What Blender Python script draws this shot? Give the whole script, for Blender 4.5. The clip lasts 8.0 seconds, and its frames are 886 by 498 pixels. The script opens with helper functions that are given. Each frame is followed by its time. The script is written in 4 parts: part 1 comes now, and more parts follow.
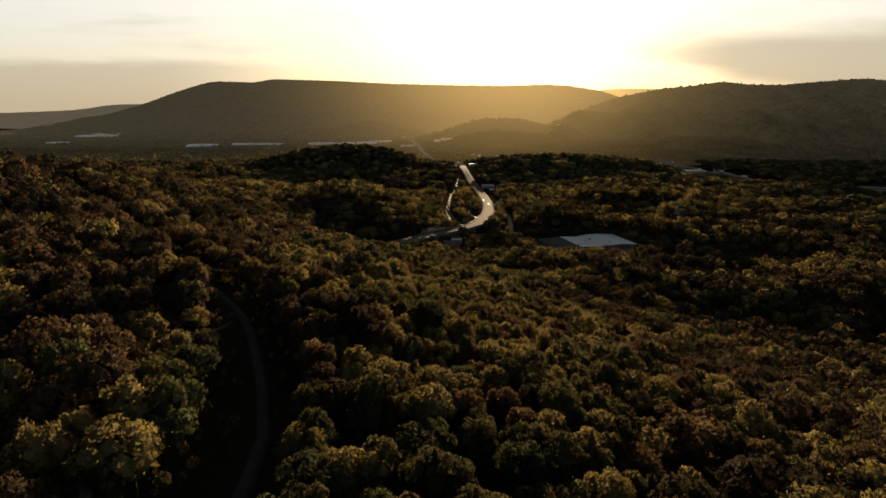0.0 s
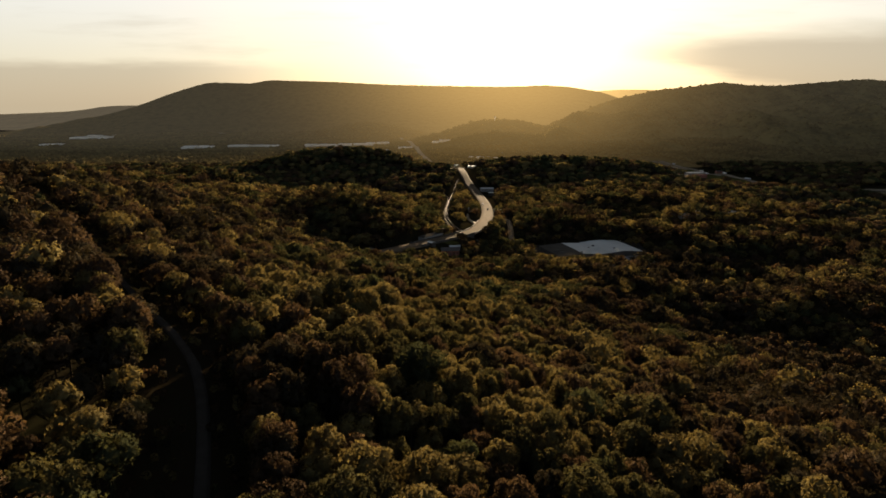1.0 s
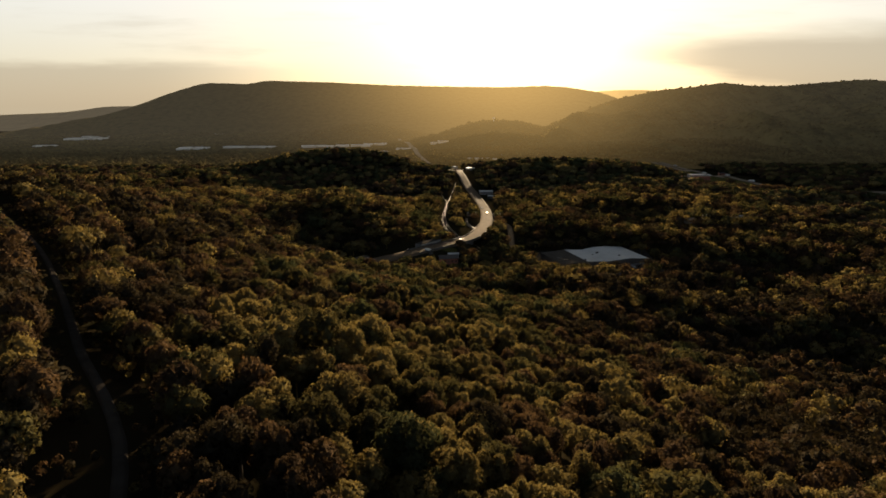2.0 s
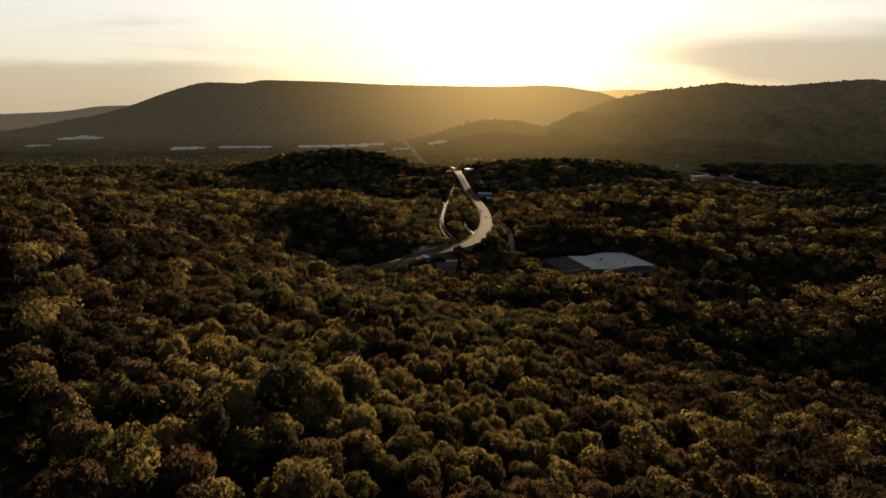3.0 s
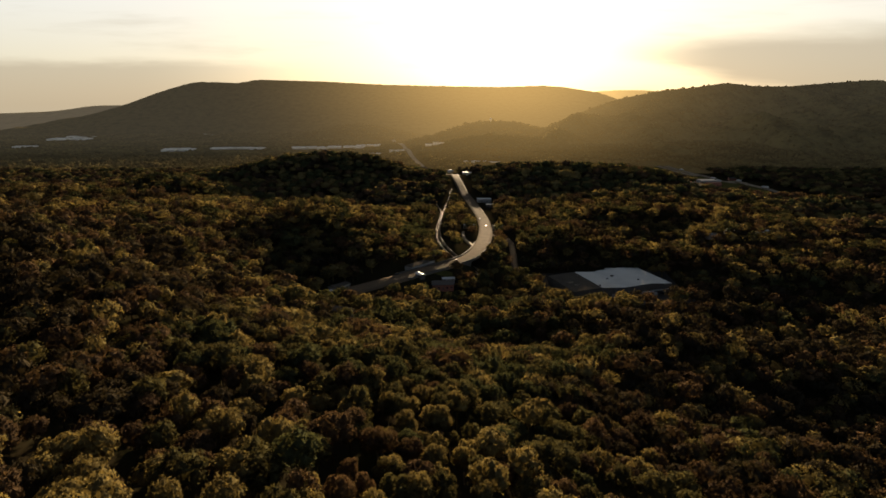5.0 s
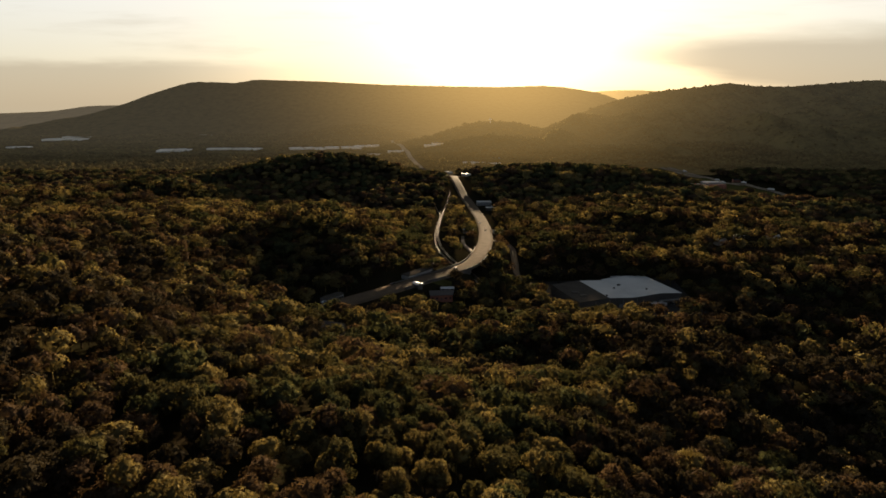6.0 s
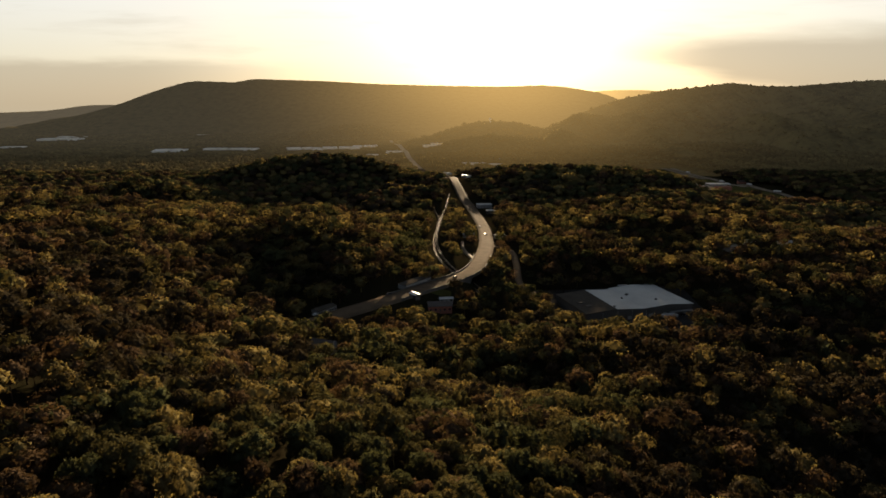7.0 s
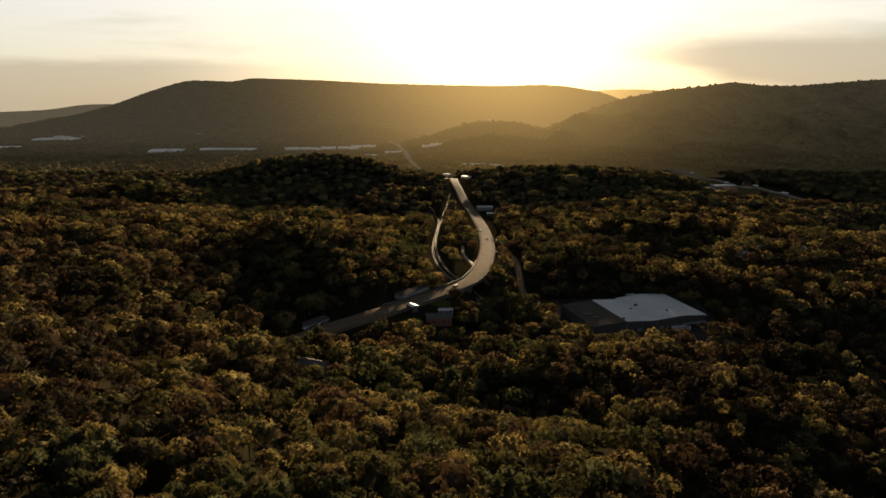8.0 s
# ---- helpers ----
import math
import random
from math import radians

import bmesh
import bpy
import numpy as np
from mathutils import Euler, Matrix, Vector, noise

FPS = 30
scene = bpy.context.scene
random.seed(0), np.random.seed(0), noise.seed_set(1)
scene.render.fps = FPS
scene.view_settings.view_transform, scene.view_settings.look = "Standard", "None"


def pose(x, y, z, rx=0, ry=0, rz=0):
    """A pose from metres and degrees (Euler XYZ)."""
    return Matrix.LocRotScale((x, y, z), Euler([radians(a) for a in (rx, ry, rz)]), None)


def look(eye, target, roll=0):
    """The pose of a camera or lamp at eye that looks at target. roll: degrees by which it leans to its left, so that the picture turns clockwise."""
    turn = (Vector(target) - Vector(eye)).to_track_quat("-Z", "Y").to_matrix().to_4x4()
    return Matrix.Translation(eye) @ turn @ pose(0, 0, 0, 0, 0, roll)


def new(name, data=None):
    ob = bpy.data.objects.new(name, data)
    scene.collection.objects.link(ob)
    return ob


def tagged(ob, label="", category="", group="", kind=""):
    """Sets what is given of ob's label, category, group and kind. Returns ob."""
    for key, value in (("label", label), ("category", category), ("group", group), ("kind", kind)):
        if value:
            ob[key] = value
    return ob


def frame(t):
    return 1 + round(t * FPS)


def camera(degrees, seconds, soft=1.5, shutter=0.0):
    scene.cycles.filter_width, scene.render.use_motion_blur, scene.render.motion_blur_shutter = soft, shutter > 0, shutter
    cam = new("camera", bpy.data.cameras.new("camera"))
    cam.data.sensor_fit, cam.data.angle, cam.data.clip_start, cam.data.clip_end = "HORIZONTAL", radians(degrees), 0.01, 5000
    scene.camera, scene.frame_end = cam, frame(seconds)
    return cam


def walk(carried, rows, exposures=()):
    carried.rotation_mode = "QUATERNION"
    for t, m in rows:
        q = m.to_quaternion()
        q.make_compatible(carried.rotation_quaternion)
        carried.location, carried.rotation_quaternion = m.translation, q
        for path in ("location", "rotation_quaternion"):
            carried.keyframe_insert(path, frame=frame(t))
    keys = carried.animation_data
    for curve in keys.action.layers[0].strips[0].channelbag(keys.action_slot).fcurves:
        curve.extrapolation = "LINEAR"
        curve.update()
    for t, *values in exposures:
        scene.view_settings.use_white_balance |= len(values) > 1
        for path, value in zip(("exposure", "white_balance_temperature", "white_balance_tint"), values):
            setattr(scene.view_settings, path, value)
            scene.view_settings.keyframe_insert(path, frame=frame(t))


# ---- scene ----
cam = camera(73.7, 8.0, soft=1.65)
METRES, EYE, TILT, LEAN, TURN = 200.0, 149.0, -13.75, 0.0, 0.0
ROWS = [
    (0.0, 0.0000, 0.0000, 0.0000, -0.00, 0.00, -0.00),
    (0.5, 0.0014, 0.0570, 0.0154, -0.08, 0.05, 0.06),
    (1.0, 0.0030, 0.1157, 0.0317, -0.16, 0.09, 0.08),
    (1.5, 0.0047, 0.1760, 0.0485, -0.23, 0.14, 0.12),
    (3.0, 0.0099, 0.3548, 0.1002, -0.46, 0.07, 0.14),
    (3.5, 0.0118, 0.4152, 0.1170, -0.53, 0.05, 0.13),
    (4.0, 0.0138, 0.4760, 0.1337, -0.60, 0.07, 0.14),
    (4.5, 0.0155, 0.5365, 0.1504, -0.67, 0.08, 0.12),
    (6.0, 0.0222, 0.7170, 0.1979, -0.79, 0.10, 0.10),
    (6.5, 0.0238, 0.7774, 0.2139, -0.84, 0.10, 0.10),
    (7.0, 0.0260, 0.8376, 0.2302, -0.85, 0.06, 0.08),
    (7.5, 0.0275, 0.8978, 0.2461, -0.88, 0.05, 0.07),
    (8.0, 0.0299, 0.9573, 0.2621, -0.87, -0.00, 0.06),
]
walk(cam, [(t, pose(0, 0, EYE, TILT, LEAN, TURN) @ pose(METRES * x, METRES * y, METRES * z, 90 + pitch, roll, yaw)) for t, x, y, z, yaw, pitch, roll in ROWS])

# ---- daylight: a low sun over the far ridge, hazy evening sky with two cloud banks ----
SUN_AZ, SUN_EL = 6.5, 7.0
SUN = Vector((math.sin(radians(SUN_AZ)) * math.cos(radians(SUN_EL)), math.cos(radians(SUN_AZ)) * math.cos(radians(SUN_EL)), math.sin(radians(SUN_EL))))
SKY_STRENGTH = 0.0096
scene.view_settings.exposure = 1.55


class Nodes:
    """Short hand for node trees."""

    def __init__(self, tree, fresh=True):
        self.tree = tree
        if fresh:
            tree.nodes.clear()

    def add(self, kind, **settings):
        n = self.tree.nodes.new(kind)
        for key, value in settings.items():
            setattr(n, key, value)
        return n

    def put(self, socket, value):
        if isinstance(value, bpy.types.NodeSocket):
            self.tree.links.new(value, socket)
        else:
            socket.default_value = value

    def math(self, op, a, b=0.0, clamp=False):
        n = self.add("ShaderNodeMath", operation=op, use_clamp=clamp)
        self.put(n.inputs[0], a)
        self.put(n.inputs[1], b)
        return n.outputs[0]

    def step(self, value, low, high, to_low=0.0, to_high=1.0):
        n = self.add("ShaderNodeMapRange", interpolation_type="SMOOTHSTEP")
        for k, v in enumerate((value, low, high, to_low, to_high)):
            self.put(n.inputs[k], v)
        return n.outputs[0]

    def mix(self, factor, a, b, blend="MIX"):
        n = self.add("ShaderNodeMix", data_type="RGBA", blend_type=blend)
        self.put(n.inputs[0], factor)
        self.put(n.inputs[6], a)
        self.put(n.inputs[7], b)
        return n.outputs[2]

    def noise(self, vector, scale, detail=3.0, rough=0.55):
        n = self.add("ShaderNodeTexNoise")
        self.put(n.inputs["Vector"], vector)
        n.inputs["Scale"].default_value, n.inputs["Detail"].default_value, n.inputs["Roughness"].default_value = scale, detail, rough
        return n.outputs[0]


def make_world():
    world = bpy.data.worlds.new("evening_sky")
    scene.world = world
    world.use_nodes = True
    g = Nodes(world.node_tree)
    sky = g.add("ShaderNodeTexSky", sky_type="NISHITA", sun_disc=False)
    sky.sun_elevation, sky.sun_rotation = radians(SUN_EL), radians(SUN_AZ)
    sky.altitude, sky.air_density, sky.dust_density, sky.ozone_density = 200, 1.0, 1.5, 1.0
    at = g.add("ShaderNodeTexCoord").outputs["Generated"]
    split = g.add("ShaderNodeSeparateXYZ")
    g.put(split.inputs[0], at)
    x, y, z = split.outputs
    ahead = g.math("MAXIMUM", y, 0.05)
    u, v = g.math("DIVIDE", x, ahead), g.math("DIVIDE", z, ahead)
    # the bright veil of hazy air: warm low down, paler above, brightest round the sun
    dot = g.add("ShaderNodeVectorMath", operation="DOT_PRODUCT")
    g.put(dot.inputs[0], at)
    dot.inputs[1].default_value = SUN
    near = g.math("MAXIMUM", dot.outputs["Value"], 0.0)
    wide, tight = g.math("POWER", near, 14.0), g.math("POWER", near, 90.0)
    ramp = g.add("ShaderNodeValToRGB")
    for k, (stop, colour) in enumerate(VEIL):
        e = ramp.color_ramp.elements[k] if k < 2 else ramp.color_ramp.elements.new(stop)
        e.position = stop
        e.color = (*colour, 1)
    g.put(ramp.inputs[0], z)
    facing = g.mix(g.step(y, -1.0, 0.8), (0.38, 0.48, 0.66, 1), (1, 1, 1, 1))  # bluer and dimmer away from the sun
    veil = g.mix(1.0, ramp.outputs[0], facing, "MULTIPLY")
    base = g.mix(1.0, sky.outputs[0], (SKY_STRENGTH, SKY_STRENGTH, SKY_STRENGTH, 1), "MULTIPLY")
    clear = g.mix(1.0, base, veil, "ADD")
    for power, colour in ((wide, AUREOLE_WIDE), (tight, AUREOLE)):
        clear = g.mix(1.0, clear, g.mix(power, (0, 0, 0, 1), colour), "ADD")
    # cloud banks, drawn out level, with ragged edges
    stretch = g.add("ShaderNodeCombineXYZ")
    g.put(stretch.inputs[0], g.math("MULTIPLY", u, 3.0))
    g.put(stretch.inputs[1], g.math("MULTIPLY", v, 26.0))
    ragged = g.math("SUBTRACT", g.noise(stretch.outputs[0], 1.6, 5.0), 0.5)
    low = g.math("ADD", v, g.math("MULTIPLY", ragged, 0.034))
    left_bank = g.math("MULTIPLY", g.step(low, 0.077, 0.056), g.step(u, -0.12, -0.50))
    top = g.math("SUBTRACT", low, g.math("MULTIPLY", g.math("SUBTRACT", u, 0.33), 0.06))
    under = g.math("ADD", low, g.math("MULTIPLY", g.math("SUBTRACT", u, 0.30), 0.215))
    right_bank = g.math("MULTIPLY", g.math("MULTIPLY", g.step(top, 0.122, 0.074), g.step(under, 0.066, 0.096)), g.step(u, 0.22, 0.48))
    streaks = g.math("MULTIPLY", g.step(g.noise(stretch.outputs[0], 1.1, 6.0), 0.5, 0.75), 0.25)
    front = g.step(y, 0.1, 0.3)
    cloud = g.math("MULTIPLY", g.math("MAXIMUM", g.math("MAXIMUM", g.math("MULTIPLY", left_bank, 0.6), g.math("MULTIPLY", right_bank, 0.68)), streaks), front)
    colour = g.mix(cloud, clear, CLOUD)
    back = g.add("ShaderNodeBackground")
    g.put(back.inputs[0], colour)
    g.put(g.add("ShaderNodeOutputWorld").inputs[0], back.outputs[0])


VEIL = ((0.0, (0.2029, 0.1708, 0.1175)), (1.0, (0.016, 0.018, 0.022)), (0.06, (0.2322, 0.2152, 0.1776)), (0.15, (0.263, 0.2561, 0.2425)), (0.32, (0.12, 0.122, 0.125)), (0.55, (0.03, 0.033, 0.038)))
AUREOLE_WIDE, AUREOLE, CLOUD = (0.0451, 0.0389, 0.0273, 1), (0.1264, 0.1175, 0.1004, 1), (0.1571, 0.1311, 0.0929, 1)
make_world()
lamp = bpy.data.lights.new("sun", "SUN")
lamp.energy, lamp.angle, lamp.color = 4.8, radians(1.5), (1.0, 0.74, 0.45)
new("sun", lamp).matrix_world = look(SUN * 3000, (0, 0, 0))


# ---- materials ----
def surface(name, colour, other=None, scale=1.0, fine=12.0, rough=0.85, metal=0.0, bump=0.2, leafy=0.0, spread=0.3, per_piece=0.0, shine=0.5, gaps=0.0, spray=(2.6, 0.6)):
    """Two-scale mottled surface; leafy: share of light let through."""
    m = bpy.data.materials.new(name)
    m.use_nodes = True
    g = Nodes(m.node_tree)
    other = other or tuple(c * 0.6 for c in colour)
    at = g.add("ShaderNodeNewGeometry").outputs["Position"]
    broad, small = g.noise(at, scale, 3.0), g.noise(at, scale * fine, 2.0)
    mixed = g.math("ADD", g.math("MULTIPLY", g.math("SUBTRACT", broad, 0.5), 2.2), g.math("MULTIPLY", small, 0.9))
    if per_piece:
        one = g.add("ShaderNodeNewGeometry").outputs["Random Per Island"]
        whole = g.add("ShaderNodeObjectInfo").outputs["Random"]
        mixed = g.math("ADD", mixed, g.math("MULTIPLY", g.math("SUBTRACT", g.math("ADD", one, whole), 1.0), per_piece))
    shade = g.mix(g.step(mixed, spread - 0.3, spread + 0.9), (*colour, 1), (*other, 1))
    out = g.add("ShaderNodeOutputMaterial")
    if leafy:
        a, b, m2 = g.add("ShaderNodeBsdfDiffuse"), g.add("ShaderNodeBsdfTranslucent"), g.add("ShaderNodeMixShader")
        g.put(a.inputs[0], shade)
        # each small spray of leaves leans its own way
        sprays = g.add("ShaderNodeTexVoronoi")
        g.put(sprays.inputs["Vector"], at)
        sprays.inputs["Scale"].default_value = spray[0]
        lean = g.add("ShaderNodeVectorMath", operation="MULTIPLY_ADD")
        g.put(lean.inputs[0], sprays.outputs["Color"])
        lean.inputs[1].default_value, lean.inputs[2].default_value = (2 * spray[1],) * 3, (-spray[1],) * 3
        turned = g.add("ShaderNodeVectorMath", operation="ADD")
        g.put(turned.inputs[0], g.add("ShaderNodeNewGeometry").outputs["Normal"])
        g.put(turned.inputs[1], lean.outputs[0])
        unit = g.add("ShaderNodeVectorMath", operation="NORMALIZE")
        g.put(unit.inputs[0], turned.outputs[0])
        g.put(a.inputs["Normal"], unit.outputs[0])
        g.put(b.inputs[0], g.mix(1.0, shade, (1.5, 1.36, 0.95, 1), "MULTIPLY"))
        m2.inputs[0].default_value = leafy
        g.put(m2.inputs[1], a.outputs[0])
        g.put(m2.inputs[2], b.outputs[0])
        if gaps:  # sprays of small leaves with gaps between them
            spray = g.add("ShaderNodeMixShader")
            g.put(spray.inputs[0], g.step(g.noise(at, 4.2, 1.5), gaps - 0.02, gaps + 0.02))
            g.put(spray.inputs[1], g.add("ShaderNodeBsdfTransparent").outputs[0])
            g.put(spray.inputs[2], m2.outputs[0])
            m2 = spray
        g.put(out.inputs[0], m2.outputs[0])
        return m
    p = g.add("ShaderNodeBsdfPrincipled")
    g.put(p.inputs["Base Color"], shade)
    p.inputs["Metallic"].default_value, p.inputs["Specular IOR Level"].default_value = metal, shine
    g.put(p.inputs["Roughness"], g.math("ADD", rough - 0.08, g.math("MULTIPLY", small, 0.16)))
    if bump:
        b = g.add("ShaderNodeBump")
        b.inputs["Strength"].default_value, b.inputs["Distance"].default_value = bump, 0.3 / scale / fine
        g.put(b.inputs["Height"], small)
        g.put(p.inputs["Normal"], b.outputs[0])
    g.put(out.inputs[0], p.outputs[0])
    return m


# gold raised and the others lowered to imitate sunlit and dim slope parts
FOLIAGE = (  # colour, its darker side and the share of light let through of each kind of foliage
    ("olive", (0.064, 0.058, 0.025), (0.033, 0.030, 0.015), 0.42), ("gold", (0.145, 0.115, 0.046), (0.074, 0.060, 0.027), 0.44),
    ("brown", (0.057, 0.039, 0.024), (0.032, 0.023, 0.015), 0.34), ("green", (0.050, 0.054, 0.025), (0.028, 0.030, 0.016), 0.42),
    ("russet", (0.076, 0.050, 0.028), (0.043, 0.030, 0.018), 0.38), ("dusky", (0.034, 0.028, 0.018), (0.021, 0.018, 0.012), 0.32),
)
LEAF = [surface("leaf_" + n, a, b, 0.05, 30, leafy=t, per_piece=0.45, gaps=0.44) for n, a, b, t in FOLIAGE]
FAR_LEAF = [surface("far_leaf_" + n, a, b, 0.05, 30, leafy=t, per_piece=0.15, spray=(0.9, 0.3)) for n, a, b, t in FOLIAGE]
INNER = [surface("inner_" + n, a, b, 0.05, 30, leafy=t * 0.3, per_piece=0.25) for n, a, b, t in FOLIAGE]
FAR_INNER = [surface("far_inner_" + n, a, b, 0.05, 30, leafy=t * 0.3, per_piece=0.25, spray=(0.9, 0.4)) for n, a, b, t in FOLIAGE]
BARK = surface("bark", (0.10, 0.075, 0.05), scale=2, fine=8)
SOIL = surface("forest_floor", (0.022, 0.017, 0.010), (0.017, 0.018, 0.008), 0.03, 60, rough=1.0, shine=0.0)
# warm raised tone stands in for golden low-sun glare on the road
ASPHALT = surface("asphalt", (0.130, 0.096, 0.064), (0.095, 0.071, 0.048), 0.15, 40, rough=0.85, bump=0.05, shine=0.003)
YARD = surface("worn_yard_asphalt", (0.050, 0.047, 0.042), (0.035, 0.033, 0.030), 0.1, 40, rough=0.9, bump=0.05, shine=0.0)
GRAVEL = surface("lane_gravel", (0.055, 0.048, 0.040), (0.034, 0.030, 0.025), 0.3, 30, rough=0.9, shine=0.0)
CONCRETE = surface("smooth_concrete", (0.20, 0.16, 0.11), (0.14, 0.11, 0.08), 0.2, 30, rough=0.8, bump=0.05, shine=0.02)
BALLAST = surface("railway_ballast", (0.030, 0.025, 0.020), (0.020, 0.017, 0.014), 0.4, 30, rough=0.95, shine=0.0)
# matte pale base stands in for the sun's glint on the rails
RAIL = surface("rail_painted_glint", (0.42, 0.33, 0.23), (0.32, 0.25, 0.18), 0.3, 10, rough=0.6, bump=0, shine=0.05)
LAWN = surface("rough_lawn", (0.070, 0.066, 0.022), (0.048, 0.046, 0.018), 0.15, 30, rough=1.0, shine=0.0)
ROOF_WHITE = surface("white_roof_sheet", (0.56, 0.55, 0.51), (0.46, 0.45, 0.42), 0.06, 20, rough=0.9, bump=0.02, shine=0.0)
ROOF_DARK = surface("grey_roof_felt", (0.085, 0.074, 0.060), (0.060, 0.053, 0.044), 0.06, 20, rough=0.9, shine=0.0)
ROOF_PALE = surface("weathered_pale_roof", (0.56, 0.55, 0.51), (0.42, 0.41, 0.38), 0.02, 20, rough=0.7, bump=0.02, shine=0.3)
WALL_GREY = surface("grey_wall_cladding", (0.10, 0.090, 0.078), (0.07, 0.064, 0.056), 0.1, 20, rough=0.8, shine=0.03)
WALL_WHITE = surface("pale_wall", (0.30, 0.28, 0.25), (0.22, 0.205, 0.185), 0.1, 20, rough=0.8, shine=0.03)
WALL_PALE = surface("white_shed_cladding", (0.66, 0.64, 0.58), (0.55, 0.53, 0.48), 0.05, 20, rough=0.7)
BRICK = surface("red_brick", (0.28, 0.10, 0.06), (0.20, 0.08, 0.05), 0.2, 20, rough=0.85)
SHINGLE = surface("brown_shingles", (0.10, 0.08, 0.065), (0.07, 0.055, 0.045), 0.3, 20, rough=0.8)
METAL = surface("bright_metal_roof", (0.65, 0.64, 0.60), (0.5, 0.49, 0.46), 0.2, 20, rough=0.6, metal=0.5, bump=0.03)
GLASS = surface("dark_window_glass", (0.02, 0.022, 0.025), scale=1, rough=0.1, bump=0)
PAINT_DARK = surface("dark_car_paint", (0.03, 0.03, 0.035), scale=1, rough=0.25, bump=0)
PAINT_WHITE = surface("white_car_paint", (0.52, 0.51, 0.49), scale=1, rough=0.25, bump=0)
PAINT_RED = surface("red_car_paint", (0.35, 0.03, 0.02), scale=1, rough=0.25, bump=0)
RUBBER = surface("tyre_rubber", (0.02, 0.02, 0.02), scale=3, rough=0.8)
FAR_WOOD = surface("wooded_mountain", (0.105, 0.078, 0.030), (0.060, 0.050, 0.022), 0.02, 8, rough=1.0, bump=0.0, shine=0.0)

def painted_haze(name, colour, other, scale=0.01, veil=1.0):
    """A far surface whose haze of sunlit evening air is painted on as emission, strongest below the sun."""
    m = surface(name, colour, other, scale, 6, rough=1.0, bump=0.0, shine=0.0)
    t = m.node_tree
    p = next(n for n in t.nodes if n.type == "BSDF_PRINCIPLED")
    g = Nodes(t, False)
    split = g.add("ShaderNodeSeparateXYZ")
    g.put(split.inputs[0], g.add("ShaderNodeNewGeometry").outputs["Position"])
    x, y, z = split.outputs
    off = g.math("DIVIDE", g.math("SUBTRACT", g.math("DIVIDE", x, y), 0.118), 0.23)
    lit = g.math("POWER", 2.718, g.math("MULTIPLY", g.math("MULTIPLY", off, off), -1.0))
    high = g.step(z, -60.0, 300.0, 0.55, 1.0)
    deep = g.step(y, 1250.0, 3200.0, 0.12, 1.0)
    # emission stands in for haze, golden towards the sun's bearing
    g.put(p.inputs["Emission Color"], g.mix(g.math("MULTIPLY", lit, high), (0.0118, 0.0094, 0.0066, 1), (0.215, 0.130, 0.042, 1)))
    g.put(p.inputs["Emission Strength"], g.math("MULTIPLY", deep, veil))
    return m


HAZE_WOOD = painted_haze("haze_glow_ridge", (0.125, 0.098, 0.040), (0.062, 0.052, 0.023), 0.03)
HAZE_SLOPE = painted_haze("haze_glow_slope", (0.165, 0.128, 0.050), (0.055, 0.046, 0.020), 0.012)
HAZE_FAR = painted_haze("haze_glow_far_hill", (0.125, 0.098, 0.040), (0.062, 0.052, 0.023), 0.01, 2.6)
HAZE_PALE = painted_haze("haze_glow_pale_sheet", (0.75, 0.72, 0.64), (0.60, 0.57, 0.50))
HAZE_ROAD = painted_haze("haze_glow_pale_road", (0.36, 0.31, 0.24), (0.26, 0.23, 0.18))


# ---- lie of the land ----
HILLS = [  # x, y, radius, height of each swell of the near slope and the valley floor
    (-368, -8, 320, 138.5), (-560, 592, 220, 42.9), (-20, 556, 90, -7.0), (88, 70, 90, 20.7), (-236, 394, 90, 28.0), (250, 340, 90, -12.4),
    (-308, 808, 140, 17.4), (-56, 160, 60, 17.2), (196, -116, 140, 26.9), (304, 988, 110, 12.0), (-92, 700, 60, 29.4), (160, 736, 60, 21.3),
    (-344, 124, 90, -23.0), (-416, 1024, 60, 23.6), (-476, 388, 140, 11.0), (-92, 592, 60, -32.0), (16, -92, 60, 19.5), (88, 664, 90, -8.2),
    (-20, 268, 60, 9.2), (-200, 232, 60, 13.5), (-56, 52, 60, 8.3), (-164, 592, 60, 15.9), (-380, 736, 60, 11.4), (412, 772, 60, 6.5),
]
FOLDS = [  # x, y, radius, height of the smaller spurs and hollows
    (-60, 600, 50, 16.0), (-60, 620, 32, 11.9), (-120, 860, 32, 13.1), (40, 460, 32, -9.5), (220, 720, 32, -10.0), (240, 480, 32, -10.0),
    (-220, 480, 80, 6.8), (320, 740, 32, 7.3), (140, 460, 32, 5.2), (120, 540, 32, -6.0), (-120, 360, 32, 4.2), (200, 420, 32, -4.3),
    (400, 880, 80, 3.7), (-220, 680, 32, -3.6), (-120, 240, 32, 2.6), (-40, 220, 32, -3.1), (-140, 860, 32, 3.6), (-100, 660, 32, -3.6),
    (-40, 620, 32, 3.6), (240, 740, 32, -3.0), (-200, 300, 32, -3.4), (0, 300, 32, 2.6), (20, 460, 32, -2.6), (140, 460, 32, 2.5),
]
KNOLLS = [  # x, y, half width, half depth, height of the wooded hills beyond
    (-225, 1290, 105, 105, 47), (-110, 1330, 60, 80, 12), (175, 1290, 100, 100, 24), (350, 1270, 100, 90, 22), (-330, 1250, 90, 80, 6),
    (195, 2340, 165, 120, 86), (400, 2340, 110, 110, 20), (180, 2050, 150, 70, 42), (-900, 2900, 500, 90, 22), (-330, 2800, 160, 100, 60), (900, 2000, 400, 200, 40),
]


